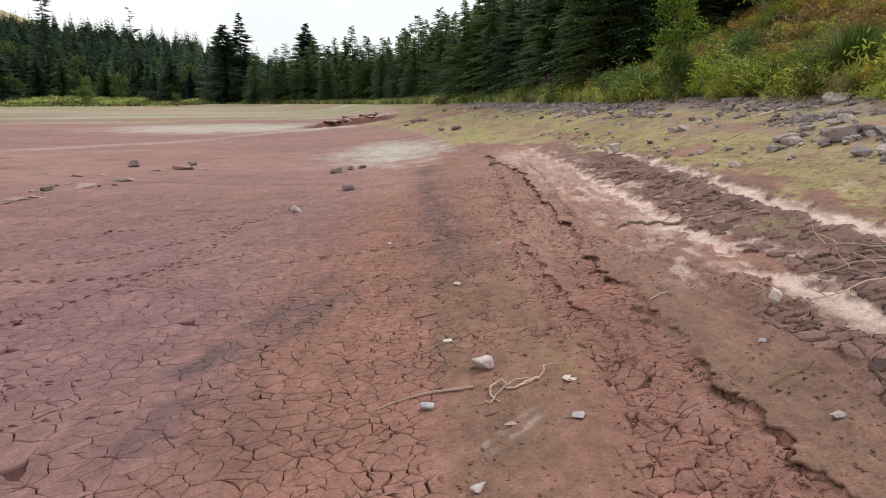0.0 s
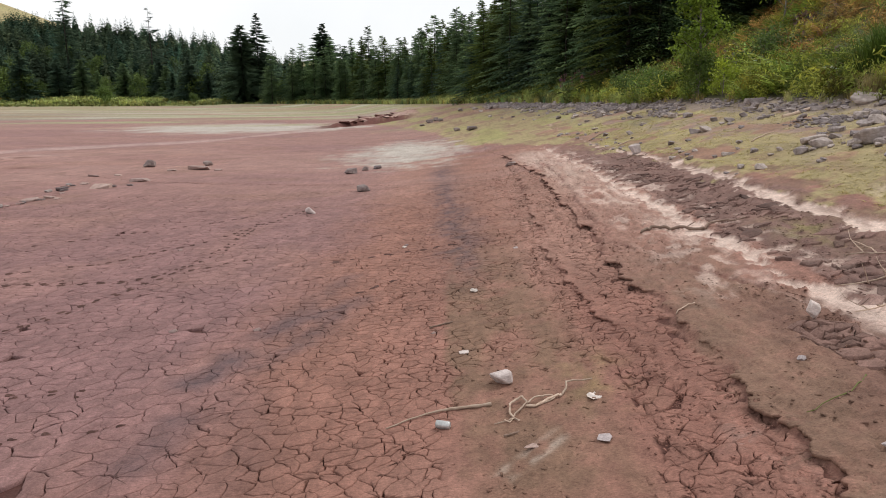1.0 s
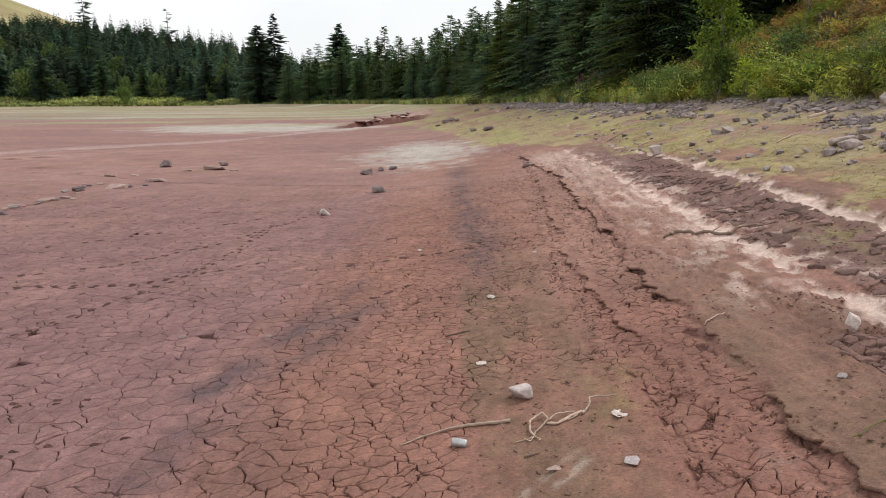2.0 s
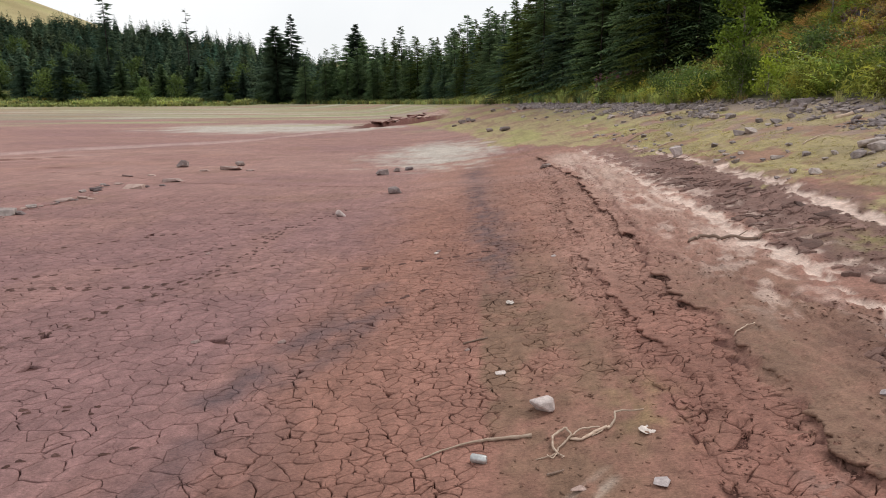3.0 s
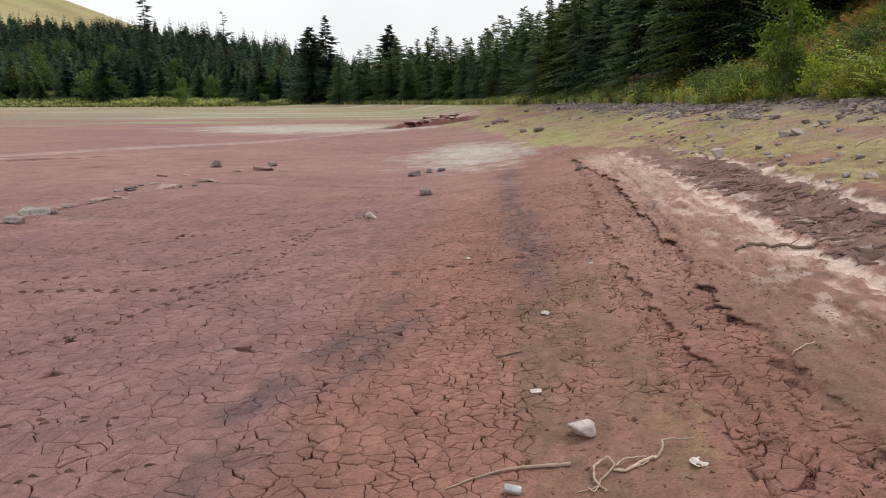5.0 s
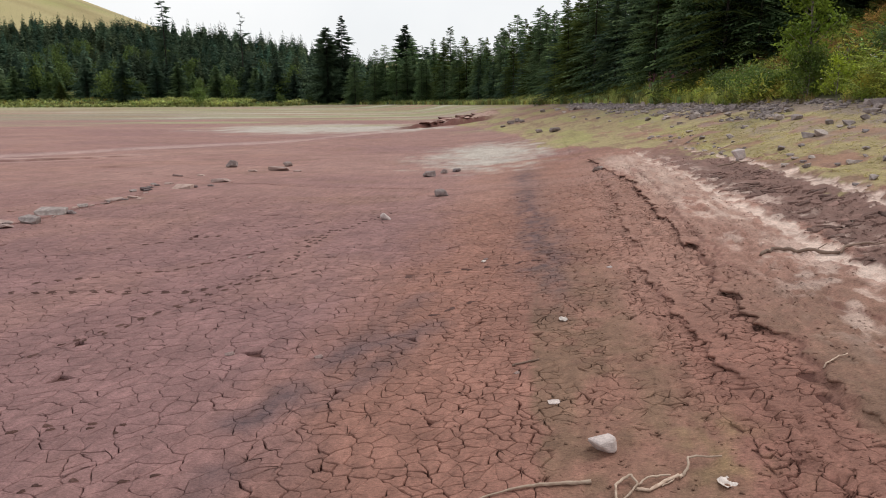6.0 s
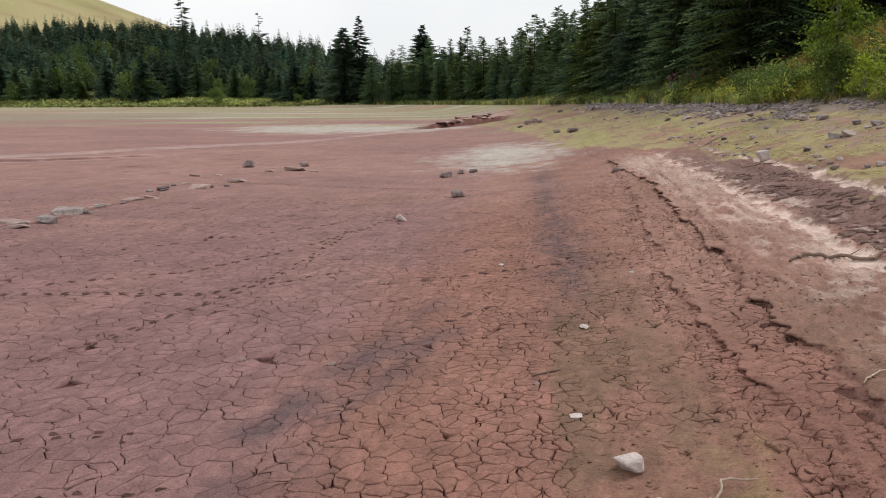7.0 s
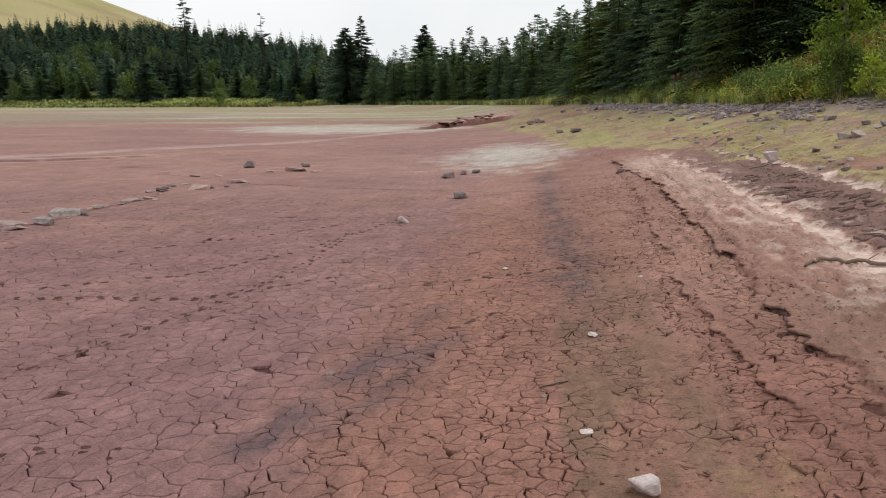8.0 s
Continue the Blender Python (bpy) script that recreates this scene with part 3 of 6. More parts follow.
    # living ground above the high-water line, and the moor beyond
    lay(SCRUB, np.maximum(smooth(10.5, 11.4, u + .4 * n2), smooth(180, 187, y)))
    lay((.22, .25, .07), smooth(181, 185, y) * (1 - smooth(206, 222, y + 8 * n1)) * (.7 + .5 * n2))
    lay(MOOR, smooth(330, 420, y) + smooth(300, 400, -x))
    lay((.20, .24, .06), smooth(330, 420, y) * smooth(.0, .3, fbm(x * .006, y * .006, 110)) * .6)
    lay((.22, .17, .08), smooth(330, 420, y) * smooth(.1, .3, fbm(x * .012 + y * .006, y * .03, 119)) * .7)
    return np.clip(c, .01, .9)


def spaced(*runs):
    """Grid lines: runs of (from, to, first spacing, last spacing)."""
    out = [runs[0][0]]
    for lo, hi, s0, s1 in runs:
        n = max(2, int(round((hi - lo) / ((s0 * s1) ** .5 if s0 != s1 else s0))))
        t = np.linspace(0, 1, n + 1)[1:]
        k = s1 / s0
        out += list(lo + (hi - lo) * (t if abs(k - 1) < 1e-6 else (k ** t - 1) / (k - 1)))
    return np.array(out)


def make_ground():
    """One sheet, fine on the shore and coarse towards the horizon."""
    gx = spaced((-2600, -70, 240, 4), (-70, -12, 3, .3), (-12, -.4, .14, .11), (-.4, 1.3, .04, .04), (1.3, 3.2, .028, .028), (3.2, 6.2, .042, .042), (6.2, 14, .08, .2), (14, 60, .35, 2.5), (60, 1500, 4, 160))
    gy = spaced((-500, 1.5, 120, .3), (1.5, 3.0, .1, .04), (3.0, 13, .038, .055), (13, 26, .06, .16), (26, 62, .2, .5), (62, 200, .6, 2), (200, 2800, 3, 120))
    X, Y = np.meshgrid(gx, gy)
    Z = height(X, Y) - (0.036 - .016 * smooth(1.0, 1.3, X)) * smooth(.82, .97, cracked(X, Y)) * (1 - smooth(21, 23, Y)) - 0.02 * smooth(.35, .55, dark_plates(X, Y))
    n, m = len(gx), len(gy)
    i = (np.arange(m - 1)[:, None] * n + np.arange(n - 1)).ravel()
    quads = np.c_[i, i + 1, i + n + 1, i + n]
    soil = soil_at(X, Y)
    # darker, redder bed under the plates: crack shade put into its colour
    crack_shade = (smooth(.82, .97, cracked(X, Y)) * (1 - smooth(21, 23, Y)))[..., None] * .85
    soil = soil * (1 - crack_shade) + np.array((.065, .024, .019)) * crack_shade
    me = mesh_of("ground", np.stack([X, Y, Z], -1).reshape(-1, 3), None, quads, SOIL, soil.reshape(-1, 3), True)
    return tagged(new("ground", me), "dried reservoir bed of red mud, sand and turf", "ground", kind="structure")


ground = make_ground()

# ---- the plates of dried mud ----
def voronoi(seeds):
    """For each seed its cell: the corners in turn, and the neighbour across each side."""
    from mathutils.geometry import delaunay_2d_cdt
    v, _, tris, *_ = delaunay_2d_cdt([Vector(p) for p in seeds], [], [], 0, 1e-6)
    p, t = np.array([tuple(q) for q in v]), np.array([tuple(f) for f in tris])
    (ax, ay), (bx, by), (cx, cy) = p[t[:, 0]].T, p[t[:, 1]].T, p[t[:, 2]].T
    d = 2 * (ax * (by - cy) + bx * (cy - ay) + cx * (ay - by))
    ux = ((ax**2 + ay**2) * (by - cy) + (bx**2 + by**2) * (cy - ay) + (cx**2 + cy**2) * (ay - by)) / d
    uy = ((ax**2 + ay**2) * (cx - bx) + (bx**2 + by**2) * (ax - cx) + (cx**2 + cy**2) * (bx - ax)) / d
    mid = p[t].mean(1)
    around = [[] for _ in p]
    for k, tri in enumerate(t):
        for s in tri:
            around[s].append(k)
    cells = []
    for s, ks in enumerate(around):
        if len(ks) < 4:
            continue
        ks = sorted(ks, key=lambda k: math.atan2(mid[k][1] - p[s][1], mid[k][0] - p[s][0]))
        corners = np.c_[ux[ks], uy[ks]]
        if np.abs(corners - p[s]).max() > 0.6:
            continue
        shared = [min(set(t[k]) & set(t[ks[(j + 1) % len(ks)]]) - {s}, default=s) for j, k in enumerate(ks)]
        cells.append((s, p[s], corners, shared))
    return cells


def outline(cell, width, warp):
    """The plate's rim: the cell's sides bent by a warp and drawn in by half of each crack."""
    s, centre, corners, shared = cell
    pts, gaps = [], []
    n = len(corners)
    open_by = [width(s, o) for o in shared]
    for j in range(n):
        a, b = corners[j], corners[(j + 1) % n]
        length = float(np.hypot(*(b - a)))
        pts.append(a)
        gaps.append(max(open_by[j], open_by[j - 1]))
        m = 2 if length < .06 or centre[1] > 13 else 3 if length < .12 or centre[1] > 9 else 5
        for k in range(1, m):
            if length > .03:
                pts.append(a + (b - a) * k / m)
                gaps.append(open_by[j])
    pts = np.array(pts)
    dx, dy = warp(pts[:, 0], pts[:, 1])
    pts = pts + np.c_[dx, dy]
    along = np.roll(pts, -1, 0) - np.roll(pts, 1, 0)
    along /= np.maximum(np.hypot(*along.T), 1e-6)[:, None]
    taper = np.clip(.75 + .75 * vnoise(pts[:, 0] * 8, pts[:, 1] * 8, 230) + .35 * vnoise(pts[:, 0] * 27, pts[:, 1] * 27, 231), .0, 1.6)
    return pts + np.c_[-along[:, 1], along[:, 0]] * ((np.array(gaps) * taper)[:, None] * .5)


def plates(cells, width, warp, lift, dome, deep, lean=.03):
    """Corner and face lists for each plate: skirt, rounded rim and top."""
    out = []
    for cell in cells:
        rim = outline(cell, width, warp)
        c = rim.mean(0)
        n = len(rim)
        r = np.hypot(*(rim - c).T)[:, None]
        if r.min() < .012:
            rim = outline(cell, lambda a, b: .001, warp)
            c = rim.mean(0)
            r = np.hypot(*(rim - c).T)[:, None]
            n = len(rim)
        inner = c + (rim - c) * np.maximum(.5, 1 - .012 / r)
        xy = np.r_[rim, rim, inner, c[None]]
        tilt = (np.random.rand(2) - .5) * (lean(c) if callable(lean) else lean)
        dz = np.r_[np.full(n, -deep), np.full(n, -.0022), np.full(n, .0), [dome]] + lift + (xy - c) @ tilt
        k, q = np.arange(n), (np.arange(n) + 1) % n
        quads = np.r_[np.c_[k, q, q + n, k + n], np.c_[k + n, q + n, q + 2 * n, k + 2 * n]]
        tris = np.c_[k + 2 * n, q + 2 * n, np.full(n, 3 * n)]
        out.append((c, xy, dz, tris, quads))
    return out


def lay_plates(made, singles, name, label, soil_shift, lie=None):
    """The plates nearest to the path as pieces of the ground, the others joined."""
    XY = np.concatenate([m[1] for m in made])
    Z = (lie or height)(XY[:, 0], XY[:, 1]) + np.concatenate([m[2] for m in made])
    soil = soil_shift(XY, soil_at(XY[:, 0], XY[:, 1]), made)
    V = np.c_[XY, Z]
    at, tris, quads, keep, count = 0, [], [], [], 0
    for c, xy, dz, t, q in made:
        n = len(xy)
        if singles(c):
            me = mesh_of(name, V[at:at + n], t, q, SOIL, soil[at:at + n])
            part(name, me, None, ground)
        else:
            tris.append(t + count)
            quads.append(q + count)
            keep.append(np.arange(at, at + n))
            count += n
        at += n
    if keep:
        keep = np.concatenate(keep)
        me = mesh_of(name + "s", V[keep], np.concatenate(tris), np.concatenate(quads), SOIL, soil[keep])
        tagged(part(name + "s", me, None, ground, label), kind="stuff")


def make_mud_plates():
    seeds = []
    for lo, hi, step in ((-24, -2.3, .23), (-2.3, -1.1, .175), (-1.1, 1.2, .135), (1.2, 2.7, .145)):
        for y in np.arange(-4.5, 25, step * .87):
            row = int(y / (step * .87)) % 2
            for x in np.arange(lo, hi, step) + row * step / 2:
                if x > -max(y, 4) - 4.5 and random.random() > .11:
                    seeds.append((x + random.uniform(-.52, .52) * step, y + random.uniform(-.52, .52) * step))
    pts = np.array(seeds)
    ok = np.max([cracked(pts[:, 0] + dx, pts[:, 1] + dy) for dx, dy in ((0, 0), (.25, 0), (-.25, 0), (0, .25), (0, -.25))], 0) > .2
    kept = pts[ok]
    cells = voronoi(kept)
    where = np.array([c[1] for c in cells])
    inside = cracked(where[:, 0], where[:, 1]) > .40 + .35 * np.random.RandomState(8).rand(len(where))
    cells = [c for c, k in zip(cells, inside) if k]

    def width(a, b):
        r = random.Random(int(min(a, b)) * 7919 + int(max(a, b))).random()
        near_ledge = kept[a][0] > 1.15
        if near_ledge:
            return -.002 if r < .18 else .007 + .026 * r**3
        return -.002 if r < (.14 if kept[a][0] > -2 else .22) else (.0085 if kept[a][0] > -2 else .0085) + (.012 if kept[a][0] > -2 else .010) * r * r

    def warp(x, y):
        return (.042 * vnoise(x * 6, y * 6, 201) + .019 * vnoise(x * 21, y * 21, 203), .042 * vnoise(x * 6, y * 6, 202) + .019 * vnoise(x * 21, y * 21, 204))

    made = plates(cells, width, warp, .001, .002, .045, lambda c: .03 if c[0] > 1.15 else .012)
    shade = np.random.RandomState(5)

    def shift(XY, soil, made):
        each = np.concatenate([np.full(len(m[1]), 1 + .045 * shade.randn()) for m in made])
        return np.clip(soil * each[:, None], .01, .9)

    lay_plates(made, lambda c: 3.1 < c[1] < 4.75 and -2.4 < c[0] < .2, "mud_plate", "cracked plates of dry red mud", shift)


def make_dark_plates():
    seeds = []
    while len(seeds) < 2000:
        x, y = random.uniform(2.6, 5.4), 3.6 + 17.4 * random.random() ** 1.15
        if not seeds or np.min(np.sum((np.array(seeds) - (x, y)) ** 2, 1)) > random.choice((.004, .004, .007, .014)):
            seeds.append((x, y))
    pts = np.array(seeds)
    cells = voronoi(pts)
    where = np.array([c[1] for c in cells])
    cells = [c for c, k in zip(cells, dark_plates(where[:, 0], where[:, 1]) + .9 * fbm(where[:, 0] * 1.6, where[:, 1] * 1.1, 215) > .62 + .75 * np.random.RandomState(7).rand(len(cells)) + .25 * smooth(8, 13, where[:, 1])) if k]

    def width(a, b):
        return .006 + .05 * random.Random(int(min(a, b)) * 7919 + int(max(a, b))).random() ** 3

    def warp(x, y):
        return .05 * vnoise(x * 5, y * 5, 211) + .015 * vnoise(x * 19, y * 19, 213), .05 * vnoise(x * 5, y * 5, 212) + .015 * vnoise(x * 19, y * 19, 214)

    made = plates(cells, width, warp, .004, .012, .05, .32)
    shade = np.random.RandomState(6)

    def shift(XY, soil, made):
        each = np.concatenate([np.full(len(m[1]), 1 + .2 * shade.randn()) for m in made])
        return np.clip((.2 * soil + .76 * np.array(DARK_MUD)) * each[:, None], .01, .9)

    lay_plates(made, lambda c: c[1] < 7.0, "dark_mud_slab", "coarse slabs of dark dried mud", shift)


def make_mud_lips():
    """The ragged overhanging lips of dried mud along the old waterlines."""
    rs = np.random.RandomState(9)
    for k, y0, y1, reach in ((1, 2.8, 29, .09), (2, 3.4, 23, .05)):
        y = [y0]
        while y[-1] < y1:
            y.append(y[-1] + .014 + .0022 * (y[-1] - 2.5))
        y = np.array(y)
        n = len(y)
        one = y * 0
        ragged = .045 * vnoise(y * 4.3, one, 240 + k) + .030 * vnoise(y * 12, one, 243 + k) + .018 * vnoise(y * 33, one, 246 + k) + .006 * rs.randn(n)
        gap = .13 * smooth(.1, .35, vnoise(y * (.8 if k == 1 else 1.2), one + 3, 249 + k) - (.25 if k == 1 else 0))
        edge = ledge(y, k) + .06 - reach * (.45 + .55 * smooth(4, 7, y)) + ragged + gap
        cols = np.array([.035, .004, .0, .02, .055, .11, .19])
        X = np.maximum(edge[:, None] + cols, edge[:, None])
        Y = np.broadcast_to(y[:, None], X.shape) + .008 * vnoise(X * 30, np.broadcast_to(y[:, None] * 30, X.shape), 252)
        top = height(np.maximum(X, (ledge(y, k) + .12)[:, None]), Y)
        drop = np.array([-.034, -.024, -.005, .001, .003, .002, -.014])
        Z = top + drop + .006 * fbm(X * 14, Y * 14, 255, 2)
        i = (np.arange(n - 1)[:, None] * 7 + np.arange(6)).ravel()
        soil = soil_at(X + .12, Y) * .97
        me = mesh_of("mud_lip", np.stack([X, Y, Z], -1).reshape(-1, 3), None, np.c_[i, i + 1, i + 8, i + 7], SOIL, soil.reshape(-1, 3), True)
        part("mud_lip", me, None, ground, "ragged overhanging lip of dried mud")


# ---- stones ----
def rock_mesh(name, seed, size, mat, points=16, squash=(1, .8, .55), bevel=.06):
    """An angular stone: the hull of scattered points, its edges worn."""
    r = random.Random(seed)
    bm = bmesh.new()
    for _ in range(points):
        v = Vector((r.gauss(0, 1), r.gauss(0, 1), r.gauss(0, 1))).normalized()
        v = Vector([math.copysign(abs(c) ** .6, c) for c in v])
        bm.verts.new([c * s * .5 * size * r.uniform(.82, 1.05) for c, s in zip(v, squash)])
    hull = bmesh.ops.convex_hull(bm, input=bm.verts)
    bmesh.ops.delete(bm, geom=list({g for g in hull["geom_interior"] + hull["geom_unused"] if isinstance(g, bmesh.types.BMVert)}), context="VERTS")
    bmesh.ops.dissolve_limit(bm, angle_limit=radians(9), verts=bm.verts, edges=bm.edges)
    if bevel:
        bmesh.ops.bevel(bm, geom=bm.edges[:], offset=bevel * size, segments=1, affect="EDGES", clamp_overlap=True)
    low = min(v.co.z for v in bm.verts)
    for v in bm.verts:
        v.co.z -= low
    me = bpy.data.meshes.new(name)
    bm.to_mesh(me)
    bm.free()
    me.materials.append(mat)
    return me


def ground_z(x, y):
    lie = base if y > 34 or x > 12 or x < -16 else height
    return float(lie(np.array([float(x)]), np.array([float(y)]))[0])


def put_rock(name, me, x, y, turn, size, label, group="", sink=.18, tilt=(0, 0), category="stone"):
    ob = new(name, me)
    tall = max(v.co.z for v in me.vertices) * size
    ob.matrix_world = pose(x, y, ground_z(x, y) - sink * tall, tilt[0], tilt[1], turn) @ Matrix.Scale(size, 4)
    return tagged(ob, label, category, group)


BOULDERS = [rock_mesh("stone", 300 + k, 1.0, STONE, 18, ((1, .75, .5), (1, .85, .6), (1.1, .6, .38), (.9, .8, .7))[k % 4]) for k in range(10)]
DARK_BOULDERS = [rock_mesh("stone", 310 + k, 1.0, DARK_STONE, 18, ((1, .75, .5), (1, .85, .6), (1.1, .6, .38), (.9, .8, .7))[k % 4]) for k in range(8)]
SLABS = [rock_mesh("slab", 330 + k, 1.0, SLAB_STONE, 14, (1.1, .7, .25)) for k in range(4)]


def make_single_stones():
    """Stones that lie apart on the open mud."""
    white = rock_mesh("stone", 351, 1.0, PALE_STONE, 20, (1, .8, .62), .05)
    put_rock("stone", white, .365, 6.02, 20, .235, "pale angular quartz stone on olive mud", sink=.12)
    shard = rock_mesh("stone", 352, 1.0, PALE_STONE, 12, (.55, 1, .32), .04)
    put_rock("stone", shard, .22, 4.04, -25, .23, "grey wedge of broken rock on mud", sink=.2)
    put_rock("stone", rock_mesh("stone", 358, 1.0, PALE_STONE, 16, (.6, .5, 1), .05), 3.2, 6.27, 15, .21, "upright whitish stone on brown mud", sink=.0, tilt=(4, 12))
    grey = DARK_BOULDERS
    for x, y, turn, size, k in ((-3.08, 22.0, 10, .5, 1), (-4.45, 28.2, 40, .62, 0), (-4.0, 29.3, 0, .36, 3), (-3.55, 29.9, 70, .5, 2)):
        put_rock("stone", grey[k], x, y, turn, size, "grey stone half sunk in dry red mud", "stones on the mud")
    put_rock("stone", rock_mesh("stone", 353, 1.0, PALE_STONE, 14, (1, .7, .7), .05), -3.9, 17.75, 30, .34, "pale pointed stone on dry red mud", "stones on the mud", .15, (0, 18))
    put_rock("stone", grey[3], -14.75, 32.3, 15, .68, "dark rounded stone on the mud flat", "stones on the mud", .15)
    put_rock("stone", grey[1], -12.3, 33.2, 60, .5, "dark stone behind a flat slab", "stones on the mud", .1)
    for x, y, turn, size, k in ((-11.9, 31.0, 5, 1.15, 0), (-12.55, 26.5, -5, .92, 1), (-12.9, 24.3, 12, .85, 2), (-13.0, 30.6, 0, .5, 1), (-10.9, 30.7, 20, .4, 3)):
        put_rock("slab", SLABS[k], x, y, turn, size, "flat slab of pinkish sandstone on mud", "slabs on the mud", .15)
    for x, y, size, k in ((-2.75, 66.8, .9, 0), (-2.2, 67.6, .7, 3), (-1.7, 66.2, .6, 1), (-.1, 52.1, .6, 1), (1.0, 50.2, 1.0, 2), (-3.4, 64.5, .6, 2)):
        put_rock("stone", grey[k], x, y, 25 * k, size, "dark stone lying on thin green growth", "stones on the mud", .15)
    put_rock("stone", grey[6], 1.9, 25.2, 30, .5, "dark stone beside an eroded mud edge", "stones on the mud", .2)
    put_rock("stone", rock_mesh("stone", 359, 1.0, PALE_STONE, 14, (1, .8, .8), .05), 5.47, 21.4, 10, .46, "pale upright block at the turf's edge", "stones on the bank", .12, (0, -10))
    put_rock("stone", rock_mesh("stone", 354, 1.0, PALE_STONE, 14, (1, .8, .2), .05), .04, 6.89, 10, .14, "thin pale flake of stone on mud", sink=.2)
    put_rock("stone", rock_mesh("stone", 355, 1.0, PALE_STONE, 9, (1, .8, .18), .05), 1.04, 4.80, 70, .145, "white triangular flake of stone on mud", sink=.15)
    put_rock("stone", rock_mesh("stone", 357, 1.0, SLAB_STONE, 9, (1, .55, .2), .05), .52, 4.83, 20, .13, "thin dark flake of stone on mud", sink=.15)
    for x, y, turn, size in ((-1.0, 12.8, 20, .10), (-2.52, 8.25, 10, .12), (-3.62, 8.35, 0, .13), (-5.6, 13.4, 50, .12), (-4.9, 6.2, 0, .09), (2.62, 4.14, 0, .11), (2.75, 5.5, 40, .09), (-0.3, 7.6, 30, .07), (.95, 11.4, 0, .10)):
        put_rock("pebble", rock_mesh("pebble", 356, 1.0, SLAB_STONE if x < 0 else PALE_STONE, 12, (1, .75, .5), .08), x, y, turn, size, "small pebble on dry mud", "pebbles on the mud", .25, category="pebble")
    # the broken line of stones out on the flat
    r = random.Random(41)
    for x, y, size, turn, kind in ((-13.3, 16.1, .62, 20, 1), (-13.95, 16.7, .85, 8, 1), (-13.1, 16.95, .68, -15, 0), (-14.3, 16.0, .7, 30, 0), (-13.62, 18.4, 1.0, 12, 0), (-13.15, 18.5, .36, 0, 0),
                                   (-13.7, 19.8, .36, 40, 0), (-13.45, 20.5, .3, 15, 1), (-13.55, 21.1, .55, 25, 1), (-13.2, 21.6, .42, 10, 1), (-12.8, 21.4, .28, 0, 1), (-13.95, 23.6, .42, 30, 0),
                                   (-14.2, 23.2, .3, 70, 0), (-14.8, 25.5, .26, 0, 0), (-14.35, 25.8, .4, 10, 1), (-15.4, 28.4, .5, 20, 1), (-14.6, 28.9, .42, 0, 1), (-12.6, 24.5, .3, 50, 0), (-12.2, 25.0, .25, 0, 0)):
        me = ((BOULDERS, DARK_BOULDERS)[int(y * 7) % 2][(2, 6)[int(x * 40) % 2]], SLABS[int(y * 10) % 4])[kind]
        put_rock("stone", me, x, y, turn, size, "grey flat stone in a row on mud" if kind == 0 else "pale flat stone in a row on mud", "row of stones on the mud", .45 if size > .8 else .2, (r.uniform(-6, 6), r.uniform(-8, 8)))
    for k in range(26):
        s = r.random() * (len(STONE_ROW) - 1.01)
        i = int(s)
        x, y = (STONE_ROW[i][c] + (STONE_ROW[i + 1][c] - STONE_ROW[i][c]) * (s - i) + r.uniform(-.2, .2) for c in (0, 1))
        put_rock("stone", r.choice((DARK_BOULDERS[2], DARK_BOULDERS[6], SLABS[0], SLABS[2])), x, y, r.uniform(0, 180), r.uniform(.1, .26), "small stone in a row on mud", "row of stones on the mud", .2)


